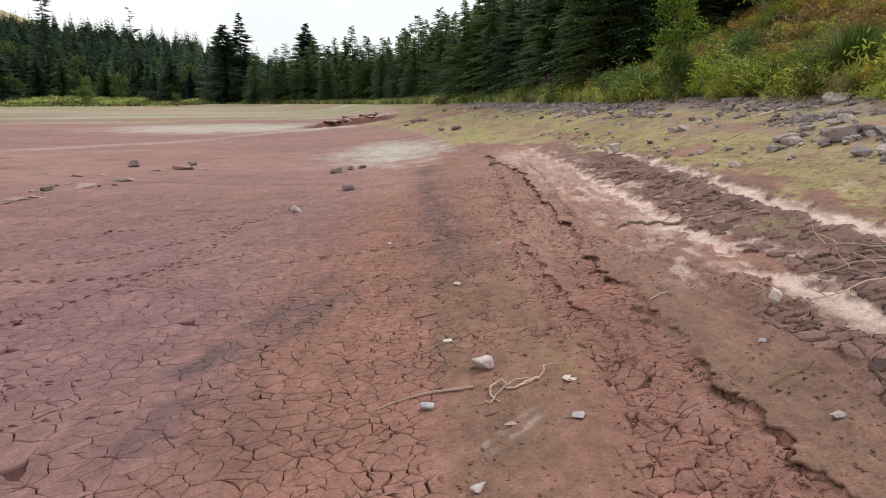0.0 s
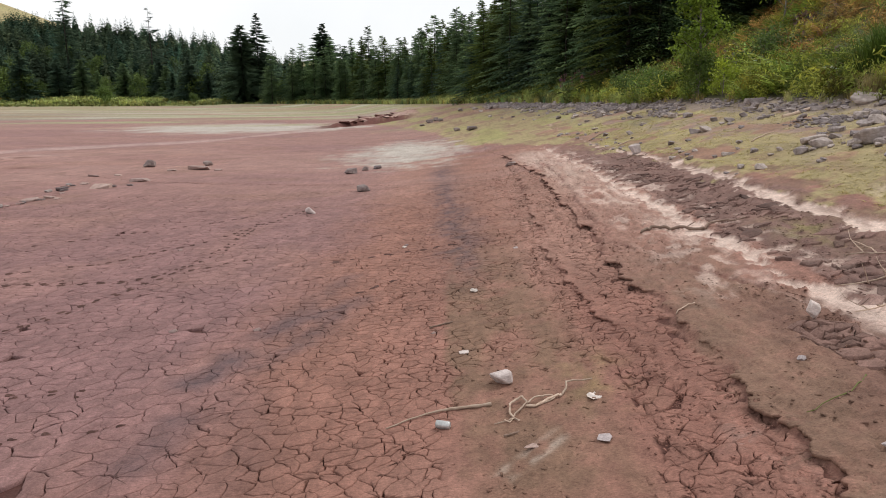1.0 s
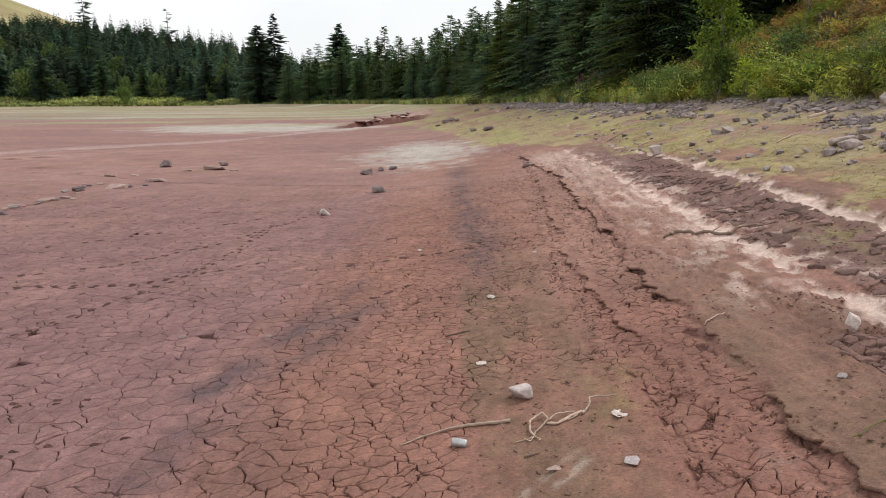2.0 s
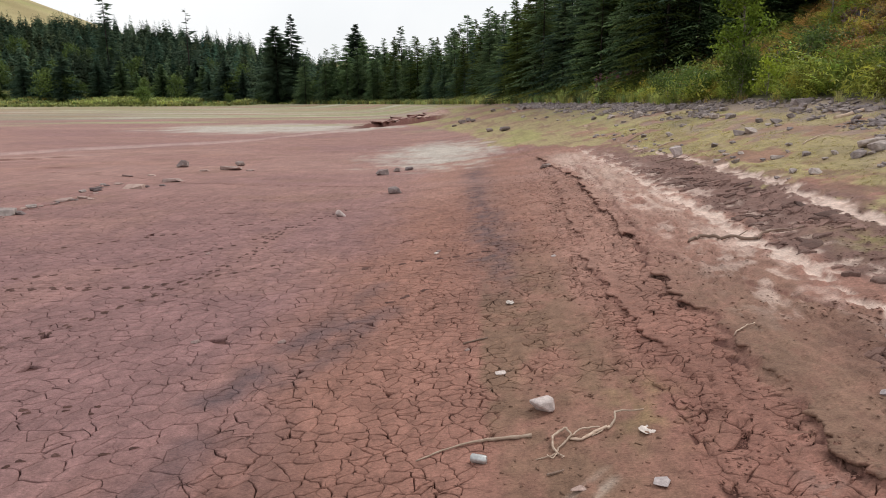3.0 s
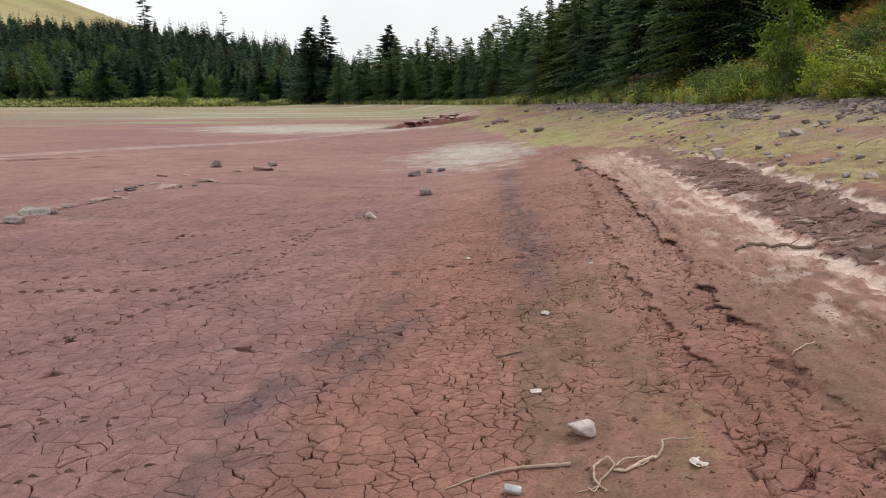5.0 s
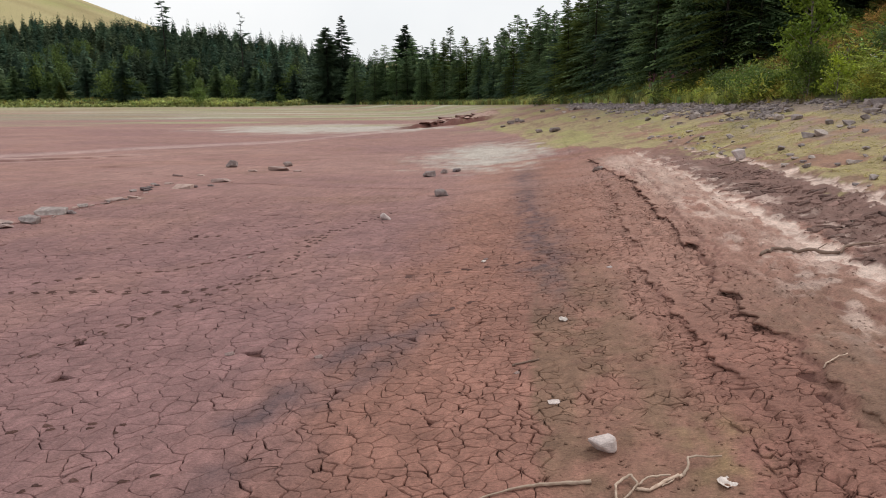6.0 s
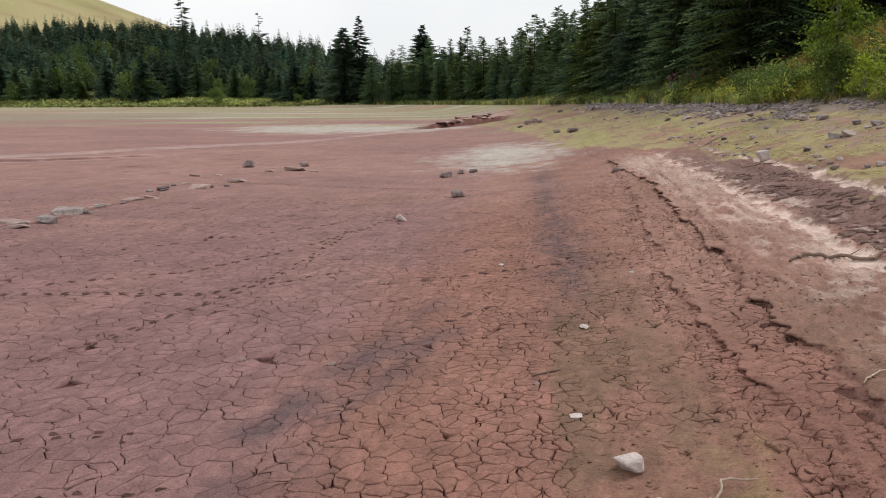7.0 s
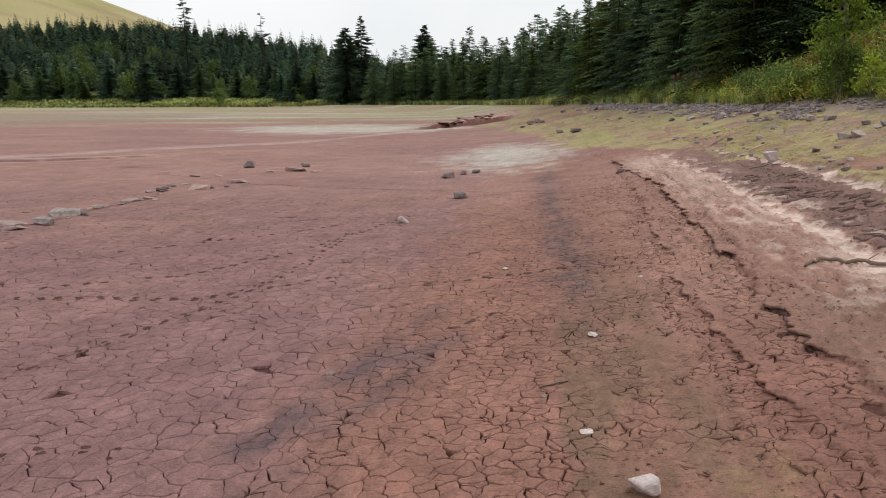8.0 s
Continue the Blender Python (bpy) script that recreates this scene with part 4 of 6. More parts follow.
def make_bank_stones():
    r = random.Random(42)
    # boulders piled on the near turf
    for x, y, size in ((7.95, 13.5, .72), (8.35, 13.2, .5), (7.55, 14.9, .62), (7.4, 14.4, .45), (9.0, 15.2, .5), (8.35, 12.9, .5), (7.3, 11.8, .5), (10.5, 18.4, .75), (8.3, 15.5, .4), (9.6, 14.3, .5), (9.3, 16.4, .4),
                       (8.3, 12.0, .45), (7.5, 11.4, .4), (7.42, 21.9, .5), (7.62, 21.6, .42), (10.7, 25.3, .7), (8.6, 10.6, .5), (9.4, 11.5, .6), (10.4, 15.2, .5), (10.6, 13.2, .6)):
        put_rock("boulder", BOULDERS[r.randrange(10)], x, y, r.uniform(0, 360), size, "grey angular boulder on mossy bank turf", "boulders on the bank", .2, (r.uniform(-8, 8), r.uniform(-8, 8)), "boulder")
    for cx, cy, wide, count in ((8.2, 13.3, .55, 16), (7.5, 14.7, .4, 9), (9.2, 15.3, .7, 8)):
        for _ in range(count):
            put_rock("bank_stone", BOULDERS[r.randrange(10)], cx + r.gauss(0, wide), cy + r.gauss(0, wide), r.uniform(0, 360), r.uniform(.14, .42), "grey stone heaped beside boulders", "stones on the bank", .15, (r.uniform(-18, 18), r.uniform(-18, 18)))
    n = 0
    while n < 180:
        y = 10 + 66 * r.random() ** 1.3
        u = r.choice((r.gauss(9.6, .8), r.gauss(9.3, .7), r.uniform(5.6, 9)))
        x = u - 10.5 + float(np.interp(y, WATER_Y, WATER_X))
        if not 5.4 < u < 11.1 or float(fbm(np.array([x * .8]), np.array([y * .35]), 400)[0]) + .12 * (u - 8.6) < r.uniform(-.3, .3) or (x < 6.4 and y < 22) or (y < 26 and u < 9.4 and r.random() < .6):
            continue
        put_rock("bank_stone", BOULDERS[r.randrange(10)], x, y, r.uniform(0, 360), min(.8, .14 + .36 * r.random() ** 2 + .0025 * y), "grey stone on the stony bank", "stones on the bank", .22, (r.uniform(-12, 12), r.uniform(-12, 12)))
        n += 1
    # smaller stones along the lower edge of the turf
    for _ in range(46):
        y = r.uniform(13, 34)
        x = float(np.interp(y, (13, 16, 21, 30, 34), (5.6, 5.5, 5.4, 5.0, 4.2))) + abs(r.gauss(0, .8))
        put_rock("turf_stone", BOULDERS[r.randrange(10)], x, y, r.uniform(0, 360), r.uniform(.12, .3), "small grey stone at the turf's edge", "stones at the turf's edge", .2)
    # the rubble between them
    shapes = []
    for k in range(6):
        me = rock_mesh("rubble", 380 + k, 1.0, STONE, 10, (1, .8, .5), 0)
        me.calc_loop_triangles()
        shapes.append((np.array([v.co for v in me.vertices]), np.array([t.vertices for t in me.loop_triangles])))
        bpy.data.meshes.remove(me)
    rs = np.random.RandomState(43)
    y = 8 + 92 * rs.rand(24000) ** 1.25
    u = np.where(rs.rand(24000) < .72, rs.normal(9.5, .75, 24000), rs.uniform(5.6, 9.6, 24000))
    x = u - 10.5 + np.interp(y, WATER_Y, WATER_X)
    ok = (fbm(x * .9, y * .4, 400) + .26 * (u - 9.2) > rs.uniform(-.12, .42, 24000)) & (u < 11) & (x - np.interp(y, (8, 20, 30, 39), (6, 6, 5.2, 3)) > 0)
    x, y = x[ok][:5200], y[ok][:5200]
    verts, tris, count = [], [], 0
    for k in range(6):
        xs, ys = x[k::6], y[k::6]
        v, t = spread(*shapes[k], xs, ys, height(xs, ys) - .02, .07 + .2 * rs.rand(len(xs)) ** 2.2 + .0015 * ys, rs)
        verts.append(v)
        tris.append(t + count)
        count += len(v)
    ob = new("rubble", mesh_of("rubble", np.concatenate(verts), np.concatenate(tris), None, STONE))
    tagged(ob, "grey rubble strewn along the high-water line", "stones", kind="stuff")


def make_stream_blocks():
    """Broken blocks of red mud along the stream's cut: pale dry tops, dark red sides."""
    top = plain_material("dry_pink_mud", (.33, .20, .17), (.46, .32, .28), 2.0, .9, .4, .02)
    side = plain_material("dark_red_mud", (.11, .048, .04), (.19, .088, .072), 2.5, .7, .4, .02)
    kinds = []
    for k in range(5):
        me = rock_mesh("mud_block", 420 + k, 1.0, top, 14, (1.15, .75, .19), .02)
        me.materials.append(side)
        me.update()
        # faces that don't point up take the dark red material
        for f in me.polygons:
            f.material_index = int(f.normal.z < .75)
        kinds.append(me)
    r = random.Random(421)
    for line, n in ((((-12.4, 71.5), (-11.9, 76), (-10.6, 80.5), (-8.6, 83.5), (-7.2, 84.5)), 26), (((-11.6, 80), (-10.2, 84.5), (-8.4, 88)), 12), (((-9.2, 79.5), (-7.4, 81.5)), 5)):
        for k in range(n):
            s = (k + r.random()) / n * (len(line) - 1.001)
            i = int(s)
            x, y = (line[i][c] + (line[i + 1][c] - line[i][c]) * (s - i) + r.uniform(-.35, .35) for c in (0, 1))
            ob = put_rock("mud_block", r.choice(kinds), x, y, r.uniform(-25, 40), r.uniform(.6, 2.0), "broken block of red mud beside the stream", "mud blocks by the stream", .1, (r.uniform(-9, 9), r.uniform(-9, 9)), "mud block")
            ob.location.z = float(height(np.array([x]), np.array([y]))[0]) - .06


def make_crumbs():
    """Crumbs of mud and grit along the ledges and on the olive ground."""
    me = rock_mesh("crumb", 390, 1.0, SOIL, 9, (1, .8, .5), 0)
    me.calc_loop_triangles()
    V, T = np.array([v.co for v in me.vertices]) * np.array([1.3, .7, .55]), np.array([t.vertices for t in me.loop_triangles])
    bpy.data.meshes.remove(me)
    rs = np.random.RandomState(44)
    n = 27000
    y = 2.8 + 22 * rs.rand(n) ** 1.8
    which = rs.randint(1, 4, n)
    near = np.select([which == 1, which == 2], [ledge(y, 1), ledge(y, 2)], ledge(y, 3)) - .06 + .12 * rs.randn(n)
    x = np.where(rs.rand(n) < .35, near, rs.uniform(-.1, 5.4, n))
    far_side = rs.rand(n) < .2
    x[far_side] = rs.uniform(3.4, 5.5, far_side.sum())
    # a strand line across the flat
    k = slice(0, 900)
    x[k] = rs.uniform(-20, 1.3, 900)
    y[k] = np.interp(x[k], (-20, -9.7, -3.7, 1.2), (30.4, 25.3, 23.9, 21.2)) + .35 * vnoise(x[k] * .6, x[k] * 0, 402) + .05 * rs.randn(900)
    k = slice(900, 1500)
    row, at = np.array(STONE_ROW), rs.rand(600) * (len(STONE_ROW) - 1)
    for c, to in ((0, x), (1, y)):
        to[k] = np.interp(at, np.arange(len(row)), row[:, c]) + .09 * rs.randn(600)
    ok = (channel(x, y, 1) + channel(x, y, 2) < .3) & ((fbm(x * 2, y * 1.4, 401) > -.15) | (np.arange(n) < 1500))
    x, y = x[ok], y[ok]
    v, t = spread(V, T, x, y, height(x, y) - .004, .014 + .045 * rs.rand(len(x)) ** 3 + .0008 * y, rs)
    soil = np.repeat(soil_at(x, y) * (.72 + .3 * rs.rand(len(x)))[:, None], len(V), 0)
    ob = new("mud_crumbs", mesh_of("mud_crumbs", v, t, None, SOIL, soil))
    tagged(ob, "crumbs of dry mud along eroded edges", "mud", kind="stuff")


def spread(V, T, x, y, z, size, rs, lean=.12, upright=True):
    """Copies of a small shape, turned and scaled, in one pair of arrays."""
    n, k = len(x), len(V)
    a = rs.rand(n) * 2 * np.pi
    size = np.broadcast_to(size, n)
    c, s = np.cos(a)[:, None], np.sin(a)[:, None]
    P = V[None] * size[:, None, None]
    lx, ly = (rs.randn(2, n) * lean)[:, :, None]
    X, Y, Z = P[..., 0], P[..., 1], P[..., 2]
    X, Y = X + lx * Z, Y + ly * Z
    out = np.stack([c * X - s * Y + x[:, None], s * X + c * Y + y[:, None], Z + z[:, None]], -1)
    return out.reshape(-1, 3), (T[None] + (np.arange(n) * k)[:, None, None]).reshape(-1, 3)


# ---- wood, litter, tracks ----
def tube(path, radii, sides=7):
    """A bmesh along a path of points with a radius at each."""
    bm = bmesh.new()
    rings = []
    for i, (p, r) in enumerate(zip(path, radii)):
        p = Vector(p)
        d = (Vector(path[min(i + 1, len(path) - 1)]) - Vector(path[max(i - 1, 0)])).normalized()
        q = d.to_track_quat("Z", "Y")
        rings.append([bm.verts.new(p + q @ Vector((r * math.cos(k * 2 * math.pi / sides), r * math.sin(k * 2 * math.pi / sides), 0))) for k in range(sides)])
    for a, b in zip(rings, rings[1:]):
        for k in range(sides):
            f = bm.faces.new((a[k], a[(k + 1) % sides], b[(k + 1) % sides], b[k]))
            f.smooth = True
    for ring in (rings[0][::-1], rings[-1]):
        bm.faces.new(ring)
    return bm


def crooked(a, b, bends, r, lift=0.0, seg=9):
    """Points from a to b on the ground (x, y), with bends; lift raises the far end."""
    pts = []
    for i in range(seg + 1):
        t = i / seg
        x, y = a[0] + (b[0] - a[0]) * t, a[1] + (b[1] - a[1]) * t
        nx, ny = -(b[1] - a[1]), b[0] - a[0]
        o = bends * math.sin(t * math.pi) + r.uniform(-.012, .012)
        x, y = x + nx * o, y + ny * o
        pts.append((x, y, ground_z(x, y) + .010 + lift * t + r.uniform(0, .006)))
    return pts


def bent(points, r, lifts=(0,)):
    """A knotty path along the ground through the given places; lifts: heights above it, spread along the way."""
    out, n = [], len(points)
    for i in range(n - 1):
        for k in range(4 if i < n - 2 else 5):
            s = i + k / 4
            x, y = (np.interp(s, range(n), [p[c] for p in points]) + r.uniform(-.004, .004) for c in (0, 1))
            up = np.interp(s / (n - 1), np.linspace(0, 1, len(lifts)), lifts)
            out.append((x, y, ground_z(x, y) + .008 + up + r.uniform(0, .004)))
    return out


def branch_thing(name, label, mat, runs, category="branch"):
    """A fallen stick: an Empty at its base with a stem and its side twigs. A run is a bent line (points, radii, lifts) or a curve between two places."""
    r = random.Random(sum(map(ord, name)) + len(runs))
    x, y = runs[0][0][0] if len(runs[0]) == 4 else runs[0][0]
    root = tagged(new(name), label, category)
    root.location = (x, y, ground_z(x, y))
    inv = Matrix.Translation(root.location).inverted()
    for i, run in enumerate(runs):
        if len(run) == 4:
            points, r0, r1, lifts = run
            path = bent(points, r, lifts)
        else:
            a, b, bends, r0, r1, lift = run
            path = crooked(a, b, bends, r, lift)
        path = [inv @ Vector(p) for p in path]
        thick = [(r0 + (r1 - r0) * k / (len(path) - 1)) * r.uniform(.85, 1.2) for k in range(len(path))]
        part("stem" if i == 0 else "twig", tube(path, thick), mat, root)


def make_wood():
    branch_thing("stick", "long bleached stick lying on cracked mud", DRIFTWOOD, [(((.26, 5.59), (.1, 5.60), (-.08, 5.58), (-.23, 5.55), (-.43, 5.47), (-.61, 5.36)), .015, .005, (0, .01, 0))])
    branch_thing("twiggy_branch", "forked bleached branch lying on olive mud", DRIFTWOOD, [
        (((.44, 5.29), (.40, 5.38), (.41, 5.50), (.47, 5.58), (.52, 5.60)), .008, .010, (0, .03, .03)),
        (((.52, 5.60), (.55, 5.50), (.50, 5.42), (.44, 5.36), (.42, 5.30)), .008, .006, (.03, .0)),
        (((.53, 5.48), (.62, 5.45), (.71, 5.53), (.80, 5.60), (.85, 5.62)), .010, .012, (0, .01)),
        (((.55, 5.50), (.60, 5.55), (.68, 5.59), (.78, 5.62)), .007, .006, (.01, .03, .01)),
        (((.85, 5.62), (.90, 5.68), (.91, 5.76), (.97, 5.78), (1.13, 5.75)), .010, .006, (0, .04, .03)),
        (((.42, 5.30), (.37, 5.27), (.30, 5.26), (.27, 5.24)), .006, .003, (0, 0)),
        (((.44, 5.29), (.47, 5.24), (.45, 5.20)), .006, .003, (0, .02)),
        (((.42, 5.30), (.39, 5.24), (.35, 5.28)), .005, .003, (0, .01)),
        (((.80, 5.60), (.78, 5.56), (.70, 5.50)), .006, .004, (0, .0))])
    branch_thing("dark_branch", "curved dark branch lying across pale sand", DARK_WOOD, [
        (((2.82, 10.62), (2.92, 10.74), (3.05, 10.80), (3.25, 10.76), (3.48, 10.62), (3.72, 10.47)), .022, .024, (0, .03, .02)),
        (((3.72, 10.47), (3.85, 10.50), (4.0, 10.50), (4.31, 10.40)), .020, .009, (.02, .04)),
        (((3.48, 10.62), (3.58, 10.75), (3.72, 10.85)), .010, .005, (.02, .05))])
    r = random.Random(47)
    runs = [((5.5, 6.9), (4.40, 7.9), .05, .016, .006, .02), ((5.4, 6.55), (3.81, 7.0), -.05, .016, .005, .03), ((5.1, 6.6), (3.61, 6.3), .05, .014, .005, .03)]
    for (x0, y0), (x1, y1), *_ in tuple(runs):
        for k in range(7):
            f = .15 + .78 * (k + r.random()) / 7
            x, y, long, turn = x0 + (x1 - x0) * f, y0 + (y1 - y0) * f, r.uniform(.22, .6) * (1.2 - .6 * f), math.atan2(y1 - y0, x1 - x0) + r.choice((-1, 1)) * r.uniform(.4, 1.0)
            runs.append(((x, y), (x + long * math.cos(turn), y + long * math.sin(turn)), r.uniform(-.12, .12), .007, .002, r.uniform(.02, .26)))
    branch_thing("dead_branch", "bare bleached dead branch with many twigs", DRIFTWOOD, runs)
    branch_thing("twig", "small pale twig at the edge of a ledge", DRIFTWOOD, [((2.22, 6.98), (2.46, 7.13), .05, .007, .004, .01)], "twig")
    branch_thing("twig", "thin green stem trailing over mud", leaf_material("green_stem", (.12, .14, .04), (.2, .22, .07)), [((3.0, 5.05), (2.35, 4.62), .05, .006, .003, .01)], "twig")
    branch_thing("twig", "dark splinter of wood on olive mud", DARK_WOOD, [((.33, 5.02), (.45, 5.06), .02, .010, .005, .0)], "twig")
    branch_thing("twig", "dark stick at a mud plate's edge", DARK_WOOD, [((-.35, 7.78), (-.08, 7.9), .02, .010, .008, .0)], "twig")
    for x, y, a, l in ((9.23, 20.05, -10, .75), (11.5, 20.5, 60, 1.8), (9.4, 28.5, 150, 1.0)):
        dx, dy = math.cos(radians(a)) * l, math.sin(radians(a)) * l
        branch_thing("driftwood_log", "bleached length of driftwood on the stony bank", DRIFTWOOD, [((x, y), (x + dx, y + dy), .03, .06, .045, .05)], "driftwood")
    for x0, y0, x1, y1 in ((4.7, 20.6, 5.5, 20.2), (5.6, 24.5, 6.6, 25.2), (7.2, 17.2, 7.9, 17.6), (5.4, 28.6, 6.3, 29.6)):
        branch_thing("twig", "weathered stick stranded on the turf", DARK_WOOD if x0 < 5.5 else DRIFTWOOD, [((x0, y0), (x1, y1), .06, .02, .012, .03)], "twig")


def lathe(profile, sides=20):
    """A turned shape about x from (x, radius) pairs."""
    bm = bmesh.new()
    rings = [[bm.verts.new((x, r * math.cos(k * 2 * math.pi / sides), r * math.sin(k * 2 * math.pi / sides))) for k in range(sides)] for x, r in profile]
    for a, b in zip(rings, rings[1:]):
        for k in range(sides):
            bm.faces.new((a[k], b[k], b[(k + 1) % sides], a[(k + 1) % sides])).smooth = True
    bm.faces.new(rings[0][::-1])
    bm.faces.new(rings[-1])
    bmesh.ops.recalc_face_normals(bm, faces=bm.faces)
    return bm


def make_litter():
    root = tagged(new("drink_can"), "scuffed silver drink can lying on mud", "can")
    x, y = -.14, 5.28
    root.matrix_world = pose(x, y, ground_z(x, y) + .030, 0, 0, -14)
    bm = lathe([(-.058, .024), (-.056, .027), (-.050, .033), (.046, .033), (.052, .031), (.057, .027), (.058, .026)])
    for v in bm.verts:
        if abs(v.co.x) < .05:
            v.co *= 1 - .04 * max(0, math.sin(v.co.x * 70 + v.co.y * 40))
    part("can_body", bm, SILVER, root)
    part("rim", lathe([(.056, .0275), (.060, .0275), (.060, .025), (.057, .024)]), SILVER, root)
    lid = bmesh.new()
    bmesh.ops.create_circle(lid, cap_ends=True, radius=.025, segments=18, matrix=pose(.0585, 0, 0, 0, 90, 0))
    lid = part("lid", lid, SILVER, root)
    part("tab", lathe([(.059, .004), (.060, .009), (.061, .009)], 10), SILVER, lid)
    for x, y, s, turn, label in ((1.10, 5.49, .105, 25, "curled white scrap of shell on mud"), (.20, 9.12, .11, 10, "small white scrap on olive mud"), (-1.02, 12.6, .09, 0, "small white scrap on red mud")):
        bm = bmesh.new()
        bmesh.ops.create_grid(bm, x_segments=8, y_segments=6, size=.5)
        for v in bm.verts:
            v.co.x *= 1.0 - .5 * abs(v.co.y)
            v.co.z = .35 * v.co.x**2 + .5 * v.co.y**2 + .08 * math.sin(9 * v.co.x + 5 * v.co.y)
            v.co *= s
        ext = bmesh.ops.extrude_face_region(bm, geom=bm.faces[:])
        for g in ext["geom"]:
            if isinstance(g, bmesh.types.BMVert):
                g.co.z += .004
        bmesh.ops.recalc_face_normals(bm, faces=bm.faces)
        me = bpy.data.meshes.new("scrap")
        bm.to_mesh(me)
        bm.free()
        me.materials.append(PAPER)
        ob = tagged(new("scrap", me), label, "scrap")
        ob.matrix_world = pose(x, y, ground_z(x, y) + .004, 4, -6, turn)


def make_footprints():
    """Trails of small trodden hollows with pushed-up rims, pieces of the ground."""
    n = 9
    k = np.arange(n)
    a = k * 2 * np.pi / n
    ring = np.c_[np.cos(a), .55 * np.sin(a)]
    V = np.r_[np.c_[ring * 1.25, np.full(n, -.012)], np.c_[ring, np.full(n, .010)], np.c_[ring * .7, np.full(n, .001)], [[0, 0, 0]]]
    q = (k + 1) % n
    quads = np.r_[np.c_[k, q, q + n, k + n], np.c_[k + n, q + n, q + 2 * n, k + 2 * n]]
    tris = np.c_[k + 2 * n, q + 2 * n, np.full(n, 3 * n)]
    rs = np.random.RandomState(46)
    kinds = []
    for _ in range(5):
        wob = np.tile(1 + .3 * rs.randn(n), 3)[:, None]
        W = V.copy()
        W[:-1, :2] *= wob
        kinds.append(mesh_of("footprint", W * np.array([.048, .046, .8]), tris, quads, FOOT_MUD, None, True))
    r = random.Random(45)
    trails = (((-8.6, 11.4), (-6.5, 12.5), (-5.3, 14.3), (-4.5, 17.0), (-3.9, 18.9)), ((-8.9, 10.7), (-7.4, 10.9), (-5.6, 11.0), (-4.0, 12.3)), ((-6.6, 7.0), (-5.9, 8.6), (-5.6, 9.4), (-5.1, 11.1), (-4.7, 13.3), (-4.9, 16.5)),
              ((-5.3, 6.0), (-4.5, 6.5), (-3.5, 6.5)), ((-4.6, 5.3), (-3.7, 5.6), (-3.0, 5.7)), ((-2.2, 11.8), (-1.2, 12.1), (.1, 12.4)), ((-9.2, 14.2), (-6.9, 15.9), (-5.2, 17.8)), ((-1.5, 9.6), (-.9, 10.3)))
    for trail in trails:
        p = np.array(trail)
        d = np.r_[0, np.cumsum(np.hypot(*np.diff(p, axis=0).T))]
        s, side = 0.0, 1
        while s < d[-1]:
            x, y = np.interp(s, d, p[:, 0]), np.interp(s, d, p[:, 1])
            x2, y2 = np.interp(s + .1, d, p[:, 0]), np.interp(s + .1, d, p[:, 1])
            turn = math.degrees(math.atan2(y2 - y, x2 - x + 1e-6))
            x, y = x + side * .07 * r.uniform(.3, 1.4), y + side * .06 * r.uniform(.2, 1.5)
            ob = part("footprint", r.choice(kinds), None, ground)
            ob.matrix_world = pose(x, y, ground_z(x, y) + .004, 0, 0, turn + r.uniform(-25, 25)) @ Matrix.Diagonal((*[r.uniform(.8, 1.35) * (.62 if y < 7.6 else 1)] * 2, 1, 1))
            s, side = s + r.uniform(.11, .19), -side
            if r.random() < .08:
                s += .35
        random.seed(45)


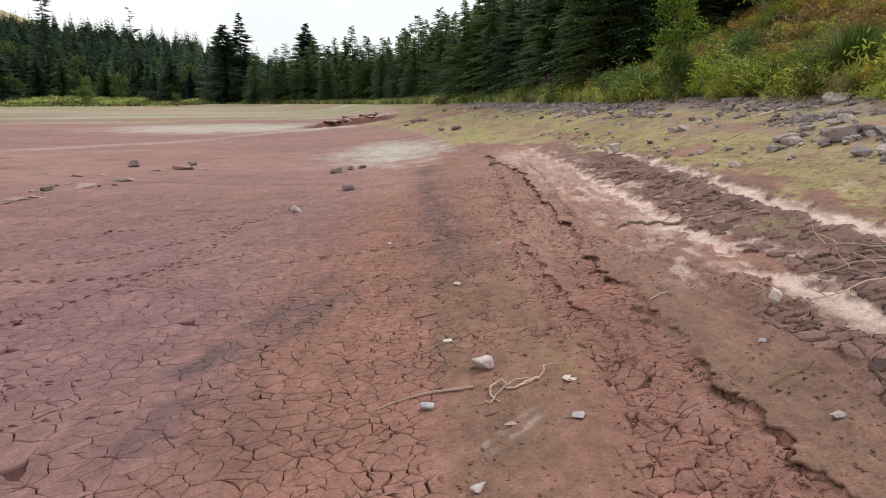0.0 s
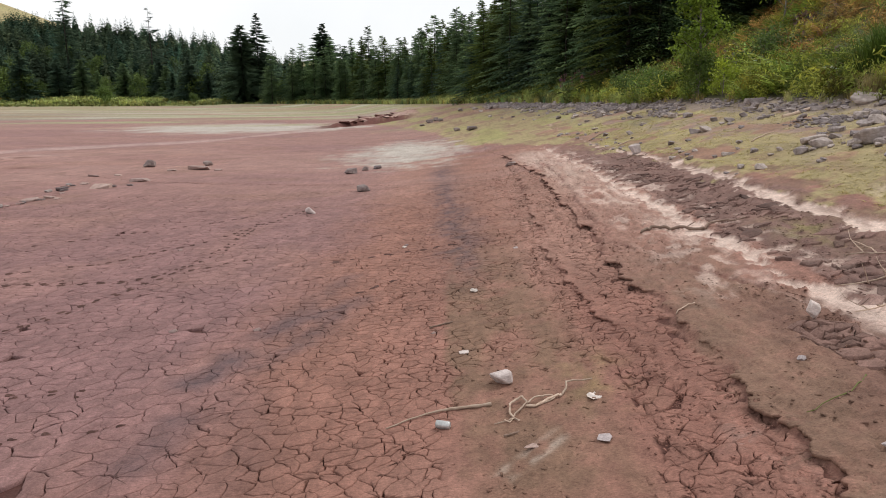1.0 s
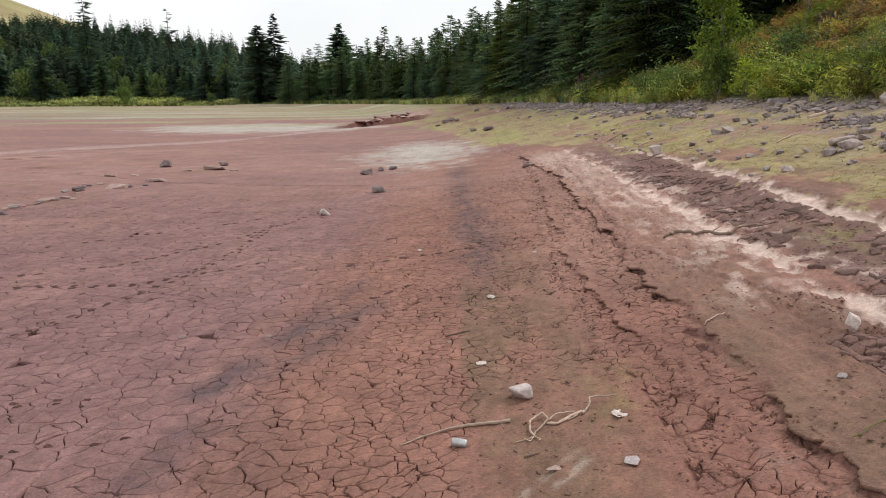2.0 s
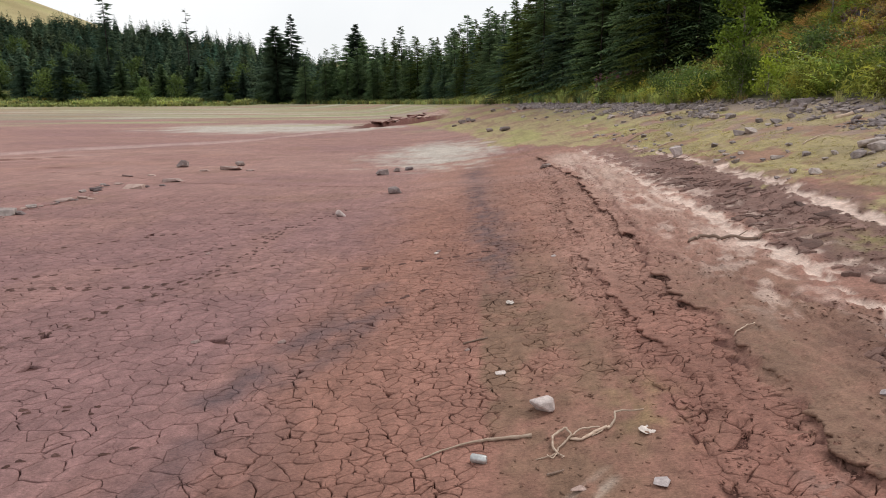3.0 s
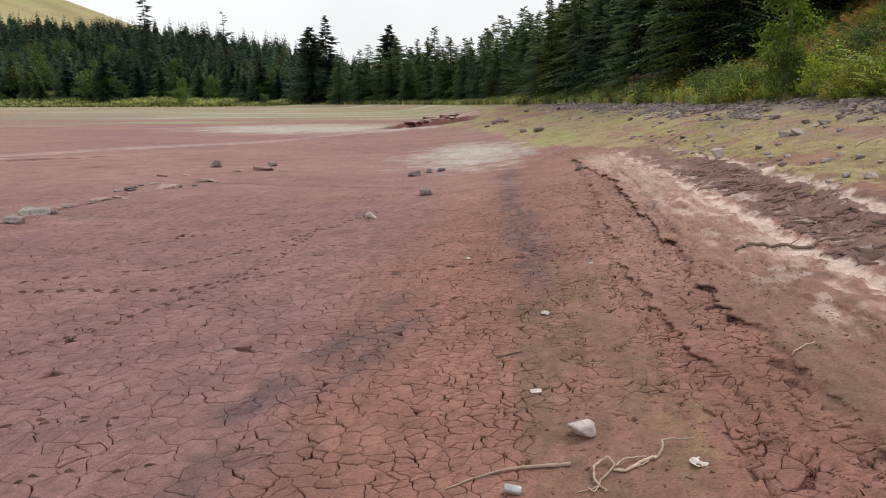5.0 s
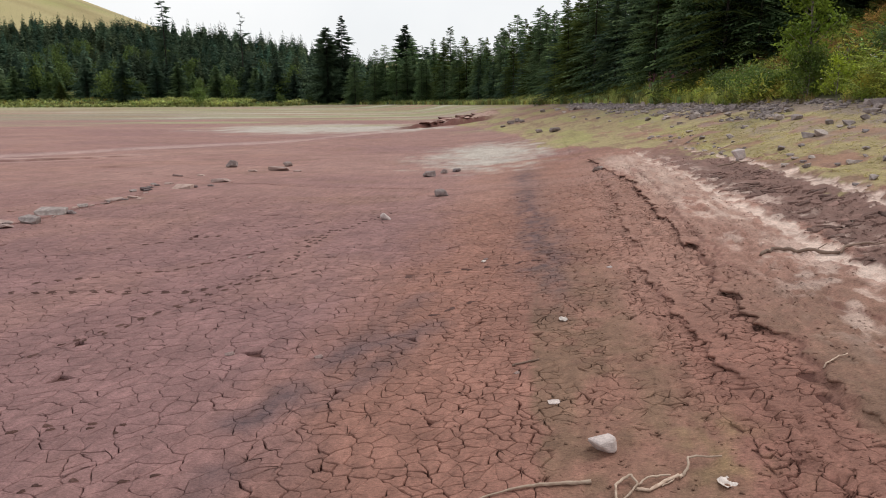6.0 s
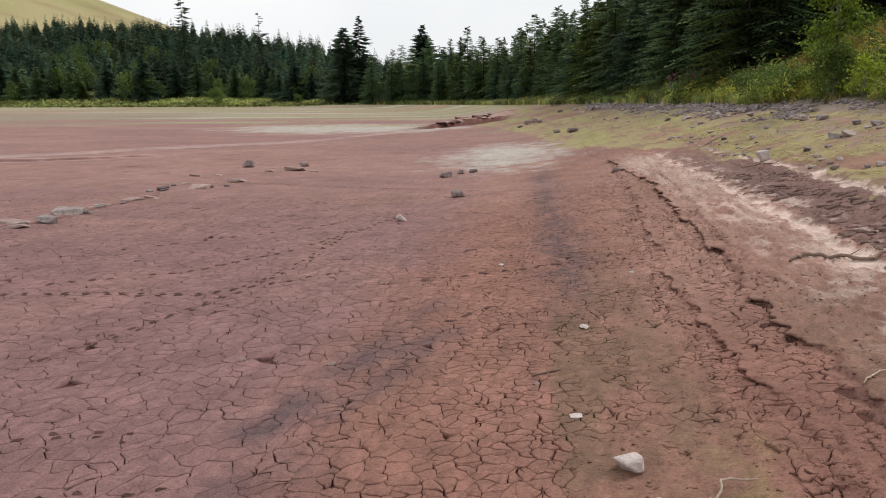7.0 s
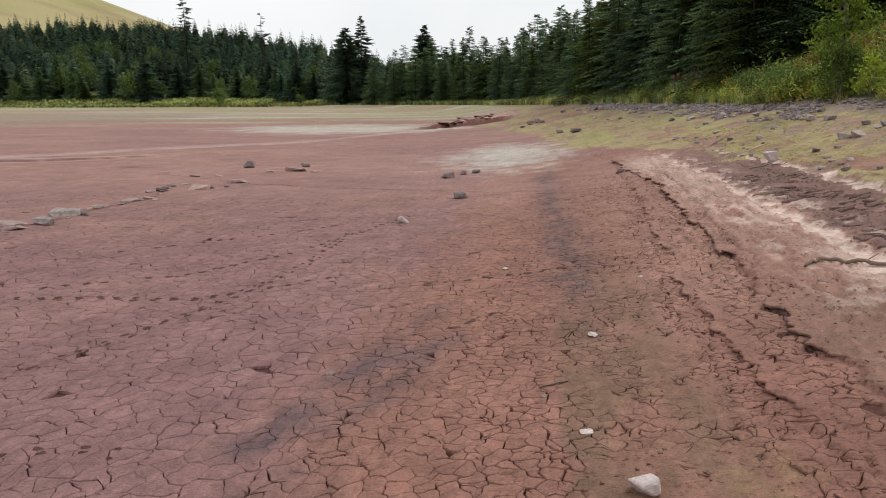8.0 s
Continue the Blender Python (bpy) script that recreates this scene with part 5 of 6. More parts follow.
# ---- trees ----
def spruce_arrays(tall, reach, seed, step, ring, side, width, bare=.0, gaps=0.0, power=.85, hung=True):
    """A conifer: the trunk's arrays and the crown's. Boughs in uneven whorls, each a spine with drooping sprays."""
    r = np.random.RandomState(seed)
    n = 7
    hs = np.linspace(0, tall, 6)
    rad = .011 * tall * (1 - hs / tall * .97) + .01
    a = np.arange(n) * 2 * np.pi / n
    TV = np.concatenate([np.c_[np.cos(a) * q, np.sin(a) * q, np.full(n, h)] for h, q in zip(hs, rad)])
    k = np.arange(n)
    TQ = np.concatenate([np.c_[k + i * n, (k + 1) % n + i * n, (k + 1) % n + (i + 1) * n, k + (i + 1) * n] for i in range(5)])
    V, T, count = [], [], 0
    h = bare * tall
    lump = r.rand(12) * .5 + .75
    while h < tall * .985:
        f = h / tall
        for j in range(max(3, int(ring * (1 - .4 * f)))):
            if r.rand() < gaps:
                continue
            az = r.rand() * 2 * np.pi
            L = reach * ((1 - f) ** power + .035) * (.6 + .55 * r.rand()) * lump[int(f * 11.9)]
            rise = np.interp(f, (0, .5, .9, 1), (-.22, -.04, .14, .5)) + .12 * r.randn()
            out = np.array([np.cos(az), np.sin(az), 0])
            across = np.array([-np.sin(az), np.cos(az), 0])
            hh = h + (r.rand() - .5) * step
            s = np.linspace(0, 1, side + 1)
            spine = out * (L * s)[:, None] + np.array([0, 0, 1.0]) * (hh + L * (rise * s - .22 * s * s + .10 * s**4))[:, None]
            w = width * (.7 + .6 * r.rand())
            for i in range(1, side + 1):
                for sgn in (-1, 1):
                    reach_out = L * .42 * (1.05 - .75 * s[i]) * (.7 + .6 * r.rand()) + .12
                    tip = spine[i] + across * sgn * reach_out + out * reach_out * .55 + np.array([0, 0, -.28 * reach_out - .10 * r.rand()])
                    V += [spine[i] - out * w * .6, spine[i] + out * w * .6, tip]
                    T.append((count, count + 1, count + 2))
                    count += 3
            V += [spine[-2] + across * w * .5, spine[-2] - across * w * .5, spine[-1] + out * .15]
            T.append((count, count + 1, count + 2))
            count += 3
            if not hung:
                continue
            hang = spine[side // 2] + np.array([0, 0, -.35 * w - .25 * L * r.rand()])
            V += [spine[1], spine[-1], hang]
            T.append((count, count + 1, count + 2))
            count += 3
        h += step * (.7 + .6 * r.rand())
    return TV, TQ, np.array(V), np.array(T)


def far_conifer(tall, reach, seed, levels=27):
    """A conifer seen from far off: a dense cone of overlapping drooping sprays with a ragged rim."""
    r = np.random.RandomState(seed)
    V, T = [], []
    for f in np.linspace(.02, .98, levels):
        rad = reach * ((1 - f) ** .75 + .015) * (.75 + .5 * r.rand())
        for k in range(int(5 + 13 * (1 - f))):
            a, q = r.rand() * 6.283, rad * (.45 + .7 * r.rand())
            wide = .35 + .35 * r.rand() + .3 * f
            z = (f + .05 * r.randn() * (1 - f)) * tall
            drop = q * (.15 + .4 * r.rand()) - .04 * tall * f * f
            i = len(V)
            V += [(.5 * q * np.cos(a + wide), .5 * q * np.sin(a + wide), z + .02 * tall * r.rand()), (.5 * q * np.cos(a - wide), .5 * q * np.sin(a - wide), z + .02 * tall * r.rand()), (q * np.cos(a), q * np.sin(a), z - drop)]
            T.append((i, i + 1, i + 2))
    return np.array(V, float), np.array(T)


def conifer(name, label, mat, group="", **form):
    TV, TQ, CV, CT = spruce_arrays(**form)
    root = tagged(new(name), label, "tree", group)
    part("trunk", mesh_of("trunk", TV, None, TQ, BARK, None, True), None, root)
    part("crown", mesh_of("crown", CV, CT, None, mat), None, root)
    return root


def leafy_arrays(tall, reach, seed, limbs, leaves, leaf, low=.25, tight=.3):
    """A broadleaf: paths for the limbs and the leaves' arrays, in clumps along the limbs."""
    r = np.random.RandomState(seed)
    paths = [(np.c_[.03 * tall * np.cumsum(r.randn(7) * .35), .03 * tall * np.cumsum(r.randn(7) * .35), np.linspace(0, tall * .93, 7)], .011 * tall + .01)]
    trunk = paths[0][0]
    tips = []
    for i in range(limbs):
        f = low + (1 - low) * (i + r.rand()) / limbs * .95
        start = np.array([np.interp(f * tall, trunk[:, 2], trunk[:, c]) for c in range(3)])
        az, L = r.rand() * 2 * np.pi, reach * (1.15 - .8 * f) * (.55 + .6 * r.rand())
        s = np.linspace(0, 1, 5)[:, None]
        p = start + np.array([np.cos(az), np.sin(az), .75 + .4 * r.rand()]) * L * s + r.randn(5, 3) * .05 * L * s
        paths.append((p, .004 * tall * (1.1 - f) + .004))
        tips += [p[2], p[3], p[4]]
    tips = np.array(tips)
    c = tips[r.randint(len(tips), size=leaves)] + r.randn(leaves, 3) * tight * np.array([1, 1, .8]) * reach * .5
    size = leaf * (.6 + .8 * r.rand(leaves))
    d = r.randn(leaves, 3)
    d /= np.linalg.norm(d, axis=1)[:, None]
    e = np.cross(d, r.randn(leaves, 3))
    e /= np.linalg.norm(e, axis=1)[:, None]
    V = np.stack([c - d * size[:, None], c + e * size[:, None] * .45, c + d * size[:, None], c - e * size[:, None] * .45], 1).reshape(-1, 3)
    Q = np.arange(leaves * 4).reshape(-1, 4)
    return paths, V, Q


def leafy(name, label, mat, bark, category="tree", **form):
    paths, V, Q = leafy_arrays(**form)
    root = tagged(new(name), label, category)
    for i, (p, r0) in enumerate(paths):
        part("trunk" if i == 0 else "limb", tube(p, np.linspace(r0, r0 * .25, len(p)), 6 if i == 0 else 4), bark, root)
    part("leaves", mesh_of("leaves", V, None, Q, mat), None, root)
    return root


def make_spruces():
    """The dark plantation on the bank, and the trees that stand out on the far shore."""
    r = random.Random(50)
    big = [conifer("spruce", "tall dark green spruce in the plantation", m, "spruces on the bank", tall=h, reach=w, seed=s, step=.50, ring=10, side=6, width=.32, power=p, gaps=.05, hung=False)
           for h, w, s, m, p in ((17, 4.7, 1, NEEDLES, .7), (19, 5.2, 2, NEEDLES, .65), (15, 4.4, 3, BLUE_NEEDLES, .75), (18, 4.5, 4, LARCH, .7), (16, 4.9, 5, NEEDLES, .62))]
    used = set()

    def stand(kind, x, y, size, turn, tilt=0.0):
        m = pose(x, y, ground_z(x, y) - .2, tilt, 0, turn) @ Matrix.Scale(size, 4)
        if kind not in used:
            used.add(kind)
            big[kind].matrix_world = m
            return
        ob = copy_thing(big[kind], m)
        ob.scale = (size,) * 3

    rows = []
    for y in np.arange(54, 186, 4.4):
        water = float(np.interp(y, WATER_Y, WATER_X))
        for row, u in enumerate((5.2, 9.5, 14.5, 20, 3.6)):
            rows.append((water + u + (1.0 if y > 95 else 0) + r.uniform(-1.5, 1.5), y + r.uniform(-1.8, 1.8), row))
    for x in np.arange(17, 62, 4.2):
        for row in range(3):
            rows.append((x + r.uniform(-1.5, 1.5), 55 + row * 5 + max(0, 22 - x) * .3 + (x - 17) * .12 + r.uniform(-1.5, 1.5), row))
    for x in np.arange(14, 42, 4.0):
        rows.append((x + r.uniform(-1, 1), 51 + (x - 14) * .12 + r.uniform(-1, 1), 4))
    for x, y, row in rows:
        kind = r.choices(range(5), (4, 4, 2.4, 2.2, 3))[0]
        stand(kind, x, y, r.uniform(.78, 1.08) * (.75 if row == 4 else 1.0 if row else .92) * float(np.interp(y, (54, 70, 98, 150, 186), (1.0, .94, .79, .84, .86))), r.uniform(0, 360), r.uniform(-1.5, 1.5))
    # singles along the head of the lake
    lone = conifer("spruce", "tall ragged spruce standing alone above the shore", DARK_NEEDLES, "spruces by the far shore", tall=21.5, reach=8.2, seed=11, step=.42, ring=16, side=8, width=.40, gaps=.05, power=.7)
    lone.matrix_world = pose(-59.5, 191, ground_z(-59.5, 191) - .2, 0, 0, 20)
    slim = conifer("spruce", "slender ragged spruce beside a broader one", DARK_NEEDLES, "spruces by the far shore", tall=24, reach=6.4, seed=12, step=.50, ring=12, side=8, width=.36, gaps=.1, power=.75)
    slim.matrix_world = pose(-55.6, 193, ground_z(-55.6, 193) - .2, 0, 0, 0)
    dense = conifer("spruce", "broad dark spruce standing above the far shore", DARK_NEEDLES, "spruces by the far shore", tall=19, reach=7.4, seed=13, step=.40, ring=16, side=8, width=.40, gaps=.03, power=.75)
    dense.matrix_world = pose(-37.2, 192, ground_z(-37.2, 192) - .2, 0, 0, 0)
    pine = conifer("tall_conifer", "tall thin conifer with bare layered boughs", DARK_NEEDLES, "tall conifers on the skyline", tall=26, reach=6.0, seed=14, step=1.3, ring=7, side=6, width=.45, bare=.05, gaps=.2, power=.6)
    pine.matrix_world = pose(-100, 226, ground_z(-100, 226) - .2, 0, 0, 0)
    pole = conifer("tall_conifer", "tall dark conifer rising over the wood", DARK_NEEDLES, "tall conifers on the skyline", tall=30, reach=7.2, seed=15, step=1.1, ring=9, side=6, width=.5, bare=.0, gaps=.05, power=.6)
    pole.matrix_world = pose(-126, 223, ground_z(-126, 223) - .2, 0, 0, 0)
    # the shoreline's front rank
    small = [conifer("young_spruce", "spruce at the edge of the far wood", m, "young spruces by the shore", tall=h, reach=w, seed=s, step=.36, ring=15, side=6, width=.42, power=.85) for h, w, s, m in ((10, 4.6, 21, NEEDLES), (12, 5.0, 22, BLUE_NEEDLES), (7.5, 3.8, 23, LARCH))]
    seen = set()
    for k in range(58):
        t = k / 57
        x = -8 - 215 * t + r.uniform(-2, 2)
        y = 199 + r.uniform(-3, 7) + 8 * float(np.interp(x, (-110, -70), (1, 0))) * r.random() - 5 * float(np.interp(x, (-60, -20), (0, 1)))
        kind = r.choices(range(3), (4, 4, 1))[0]
        if -112 < x < -88 or -70 < x < -64:
            y += 9
        s = r.uniform(.75, 1.2) * (1.0 if x < -70 else .92)
        m = pose(x, y, ground_z(x, y) - .2, 0, 0, r.uniform(0, 360)) @ Matrix.Scale(s, 4)
        if kind not in seen:
            seen.add(kind)
            small[kind].matrix_world = m
        else:
            copy_thing(small[kind], m).scale = (s,) * 3


def make_far_woods():
    rs = np.random.RandomState(52)
    shapes = [far_conifer(h, h * w, 60 + k) for k, (h, w) in enumerate(((13, .34), (14, .29), (12, .38), (13.5, .27), (11, .36)))]
    verts, tris, tones, count = [], [], [], 0
    for k, (V, T) in enumerate(shapes):
        n = 400
        x = rs.uniform(-330, 40, n)
        y = np.interp(x, (-90, -50), (212, 204)) + 85 * rs.rand(n) ** .95
        wide = np.interp(x, (-330, -150, -20, 40), (.78, .94, .96, .92))
        v, t = spread(V, T, x, y, height(x, y) - .3, rs.uniform(.66, 1.0, n) * wide, rs, .015)
        tones.append(np.repeat(plant_tones(n, rs, .34), len(V), 0))
        verts.append(v)
        tris.append(t + count)
        count += len(v)
    tagged(new("far_woods", mesh_of("far_woods", np.concatenate(verts), np.concatenate(tris), None, WOODS, np.concatenate(tones), attribute="tone")), "dense dark conifer plantation on the far hillside", "woods", kind="stuff")
    # lighter broadleaves among them
    verts, quads, count = [], [], 0
    for k in range(3):
        _, V, Q = leafy_arrays(tall=8.5, reach=3.4, seed=70 + k, limbs=16, leaves=900, leaf=.34, low=.1, tight=.42)
        n = 26
        x, y = rs.uniform(-270, -62, n), 196 + 60 * rs.rand(n) ** 1.1
        v, q = spread(V, Q.reshape(-1, 4)[:, :3], x, y, height(x, y) - .2, rs.uniform(.5, 1.15, n), rs, .02)
        verts.append(v)
        quads.append((Q[None] + (np.arange(n) * len(V))[:, None, None]).reshape(-1, 4) + count)
        count += len(v)
    tagged(new("far_broadleaves", mesh_of("far_broadleaves", np.concatenate(verts), None, np.concatenate(quads), FAR_LEAVES)), "light green broadleaf scrub along the far wood's edge", "scrub", kind="stuff")


# ---- low plants ----
def tuft(blades, tall, spread_out, width, seed, droop=.5):
    """A tuft of bent blades, two triangles and a tip each."""
    r = np.random.RandomState(seed)
    V, T = [], []
    for k in range(blades):
        a, b = r.rand() * 6.283, r.rand() * 6.283
        foot = np.array([np.cos(b), np.sin(b), 0]) * spread_out * .35 * r.rand()
        h, o = tall * (.55 + .5 * r.rand()), spread_out * (.3 + .9 * r.rand())
        out, side = np.array([np.cos(a), np.sin(a), 0]), np.array([-np.sin(a), np.cos(a), 0]) * width
        midp = foot + out * o * .35 + np.array([0, 0, h * .65])
        tip = foot + out * o + np.array([0, 0, h * (1 - droop * r.rand() * .6)])
        i = len(V)
        V += [foot - side, foot + side, midp - side * .7, midp + side * .7, tip]
        T += [(i, i + 1, i + 3), (i, i + 3, i + 2), (i + 2, i + 3, i + 4)]
    return np.array(V), np.array(T)


def fern(fronds, long, seed):
    """A bracken or fern plant: arching fronds with paired leaflets."""
    r = np.random.RandomState(seed)
    V, T = [], []
    for k in range(fronds):
        a = r.rand() * 6.283
        out, side = np.array([np.cos(a), np.sin(a), 0]), np.array([-np.sin(a), np.cos(a), 0])
        L, up = long * (.7 + .5 * r.rand()), .65 + .55 * r.rand()
        s = np.linspace(0, 1, 14)
        p = out * (L * .66 * s**1.3)[:, None] + np.array([0, 0, 1]) * (L * up * (s - .48 * s**2.4))[:, None]
        for i in range(3, 14):
            w = L * .27 * (1.12 - s[i]) * (.8 + .4 * r.rand())
            for sgn in (-1, 1):
                j = len(V)
                V += [p[i] - out * .03 * L, p[i] + out * .028 * L, p[i] + side * sgn * w + out * w * .45 + np.array([0, 0, -.2 * w])]
                T.append((j, j + 1, j + 2))
        j = len(V)
        V += [p[0] - side * .006, p[0] + side * .006, p[13]]
        T.append((j, j + 1, j + 2))
    return np.array(V), np.array(T)


def scrub(leaves, reach, tall, leaf, seed):
    """A low dome of small leaves with gaps."""
    r = np.random.RandomState(seed)
    hub = r.randn(7, 3) * np.array([.45, .45, .22]) * np.array([reach, reach, tall]) + np.array([0, 0, tall * .55])
    c = hub[r.randint(7, size=leaves)] + r.randn(leaves, 3) * np.array([reach, reach, tall]) * .22
    c[:, 2] = np.abs(c[:, 2])
    d = r.randn(leaves, 3)
    d /= np.linalg.norm(d, axis=1)[:, None]
    e = np.cross(d, r.randn(leaves, 3))
    e /= np.linalg.norm(e, axis=1)[:, None]
    V = np.stack([c - d * leaf, c + e * leaf * .5, c + d * leaf], 1).reshape(-1, 3)
    return V, np.arange(leaves * 3).reshape(-1, 3)


def plant_tones(n, rs, contrast):
    """A tone for each plant: lighter or darker, yellower or bluer."""
    light = np.exp(contrast * rs.randn(n))
    warm = rs.randn(n) * contrast * .35
    return np.clip(light[:, None] * np.c_[1 + warm, np.ones(n), 1 - .6 * warm], .25, 2.4)


def scatter(name, label, category, mat, shapes, x, y, size, seed, lean=.12, contrast=.5):
    """One mass of plants from a few shapes."""
    rs = np.random.RandomState(seed)
    verts, tris, tones, count, k = [], [], [], 0, len(shapes)
    size = np.broadcast_to(size, len(x))
    for i, (V, T) in enumerate(shapes):
        v, t = spread(V, T, x[i::k], y[i::k], height(x[i::k], y[i::k]) - .02, size[i::k], rs, lean)
        verts.append(v)
        tris.append(t + count)
        drift = np.exp(.75 * fbm(x[i::k] * .7, y[i::k] * .5, 510) + .1)
        tones.append(np.repeat(plant_tones(len(x[i::k]), rs, contrast) * drift[:, None], len(V), 0).clip(.3, 1.6))
        count += len(v)
    ob = new(name, mesh_of(name, np.concatenate(verts), np.concatenate(tris), None, mat, np.concatenate(tones), attribute="tone"))
    return tagged(ob, label, category, kind="stuff")


def bank_field(n, u0, u1, y0, y1, seed, near=1.4):
    rs = np.random.RandomState(seed)
    u, y = rs.uniform(u0, u1, n), y0 + (y1 - y0) * rs.rand(n) ** near
    x = u - 10.5 + np.interp(y, WATER_Y, WATER_X)
    clear = (np.hypot(x - 11.2, y - 29.8) > 1.0) & (np.hypot(x - 11.3, y - 24.5) > .9)  # round the single plants
    return u[clear], x[clear], y[clear], rs


def make_bank_plants():
    ferns = [fern(9, 1.25, 80 + k) for k in range(4)]
    scrubs = [scrub(130, .6, .6, .085, 84 + k) for k in range(4)]
    mixed = [ferns[0], scrubs[0], scrubs[1], ferns[1], scrubs[2]]
    tufts = [tuft(26, .7, .45, .011, 88 + k) for k in range(4)]
    u, x, y, rs = bank_field(2900, 10.7, 26, 13, 62, 90)
    patch, rust = fbm(x * .22, y * .16, 500), fbm(x * .16, y * .12, 501)
    up = smooth(12.5, 16, u)
    is_rust = (rust + .62 * up > .16 + .34 * rs.rand(len(x))) & (u > 12.6)
    green = ~is_rust & (patch > -.12)
    heath = ~is_rust & ~green
    grow = (.55 + .40 * rs.rand(len(x)) + .12 * smooth(11, 13, u)) * (1 + .8 * vnoise(x * .55, y * .45, 503))
    scatter("bracken", "green bracken covering the bank above the stones", "bracken", BRACKEN, mixed, x[green], y[green], grow[green], 91)
    scatter("rusty_bracken", "rust-brown dying bracken on the upper bank", "bracken", RUSTY, mixed, x[is_rust], y[is_rust], grow[is_rust] * .85, 92)
    scatter("bilberry", "low dark bilberry scrub on the bank", "scrub", HEATH, scrubs, x[heath], y[heath], grow[heath] * 1.1, 93)
    u, x, y, rs = bank_field(700, 10.9, 22, 14, 62, 94)
    bushes = [scrub(420, .75, .85, .078, 150 + k) for k in range(4)]
    ub, xb, yb, rb = bank_field(260, 11.3, 13.2, 13, 42, 154, 1.2)
    scatter("bank_bushes", "dense green bushes along the foot of the bank", "bush", BUSHES, bushes, xb, yb, .35 + .6 * rb.rand(len(xb)) ** 1.6, 155)
    ub, xb, yb, rb = bank_field(210, 13.2, 26, 18, 58, 156, 1.1)
    scatter("hillside_bushes", "scattered green bushes on the upper bank", "bush", BUSHES, bushes, xb, yb, .35 + .55 * rb.rand(len(xb)), 157)
    scatter("scrub_leaves", "mixed green scrub filling the bank", "scrub", HEATH, scrubs, x, y, .5 + .45 * rs.rand(len(x)), 95)
    u, x, y, rs = bank_field(130, 13.5, 20, 18, 42, 96)
    ok = fbm(x * .3, y * .3, 502) > .12
    scatter("heather", "greyish pink heather on the upper bank", "heather", HEATHER, scrubs, x[ok], y[ok], .9 + .5 * rs.rand(ok.sum()), 97)
    # long grass along the bank and round the head of the lake
    u, x, y, rs = bank_field(3600, 10.5, 15.5, 38, 178, 98, 1.3)
    pale = fbm(x * .25, y * .12, 504) + .25 * rs.randn(len(x)) > .05
    size = .62 + .38 * rs.rand(len(x)) + .005 * y
    scatter("long_grass", "long green grass along the shore", "grass", GRASS, tufts, x[~pale], y[~pale], size[~pale], 99)
    scatter("pale_long_grass", "long pale grass along the shore", "grass", FAR_GRASS, tufts, x[pale], y[pale], size[pale], 160)
    ub, xb, yb, rb = bank_field(100, 10.9, 15, 44, 140, 161, 1.1)
    scatter("shore_bushes", "low bushes in the grass along the shore", "bush", BUSHES, bushes, xb, yb, .45 + .5 * rb.rand(len(xb)), 162)
    rs = np.random.RandomState(100)
    x, y = rs.uniform(-260, -8, 3200), 181.5 + 13 * rs.rand(3200) ** 1.3
    y = np.maximum(y, np.interp(x, WATER_X[::-1][1:], WATER_Y[::-1][1:]) - 4)
    wide = [tuft(22, .95, .9, .06, 104 + k) for k in range(4)]
    scatter("reeds", "low green rushes and grass along the far shore", "grass", GRASS, wide, x, y, (.45 + .6 * rs.rand(3200)) * (1 + .5 * vnoise(x * .12, y * .1, 506)), 101, contrast=.25)
    x, y = rs.uniform(-190, -30, 1400), 188 + 17 * rs.rand(1400)
    ok = fbm(x * .05, y * .09, 505) > -.02
    scatter("shore_meadow", "light green meadow grass below the far wood", "grass", GRASS, wide, x[ok], y[ok], .7 + .6 * rs.rand(ok.sum()), 163)
    x, y = np.r_[rs.uniform(-118, -84, 500), rs.uniform(-72, -62, 120)], 187 + 16 * rs.rand(620)
    scatter("meadow_clearing", "bright green grass in clearings of the far wood", "grass", GRASS, wide, x, y, 1.1 + .7 * rs.rand(620), 164, contrast=.25)
    u, x, y, rs = bank_field(80, 10.4, 11.2, 11, 60, 102)
    scatter("dry_grass", "straw-coloured grass at the bank's foot", "grass", DRY_GRASS, tufts, x, y, .4 + .4 * rs.rand(len(x)), 103)
    # short turf between the stones
    short = [tuft(7, .03, .085, .005, 110 + k, .9) for k in range(4)]
    rs = np.random.RandomState(111)
    n = 13000
    y = 8 + 26 * rs.rand(n) ** 1.5
    x = np.interp(y, (8, 12.8, 16, 21, 30, 34), (5.6, 5.9, 5.8, 5.75, 5.3, 4.5)) + 5.0 * rs.rand(n) ** 1.1
    ok = (fbm(x * 1.1, y * .7, 107) < .25) & (fbm(x * 2.1, y * 1.3, 102) > -.35)
    scatter("turf", "short yellow-green turf on the bank", "grass", DRY_GRASS, short, x[ok], y[ok], .6 + .7 * rs.rand(ok.sum()) + .02 * y[ok], 112, contrast=.12)
    # willowherb, white flowers
    rs = np.random.RandomState(113)
    x, y = rs.normal(11.8, 1.3, 130), rs.normal(59.5, 2.6, 130)
    scatter("willowherb_stems", "leafy stems of rosebay willowherb", "wildflower", GRASS, tufts, x, y, 1.9, 114)
    spikes = [scrub(40, .09, .55, .05, 115 + k) for k in range(2)]
    V = [(v + np.array([0, 0, 1.0]), t) for v, t in spikes]
    scatter("willowherb_flowers", "pink flower spikes of rosebay willowherb", "wildflower", PINK, V, x, y, 1.0, 116)
    u, x, y, rs = bank_field(46, 11.2, 14.0, 22, 48, 117)
    heads = [(v + np.array([0, 0, .75]), t) for v, t in (scrub(16, .09, .04, .035, 118), scrub(16, .09, .04, .035, 119))]
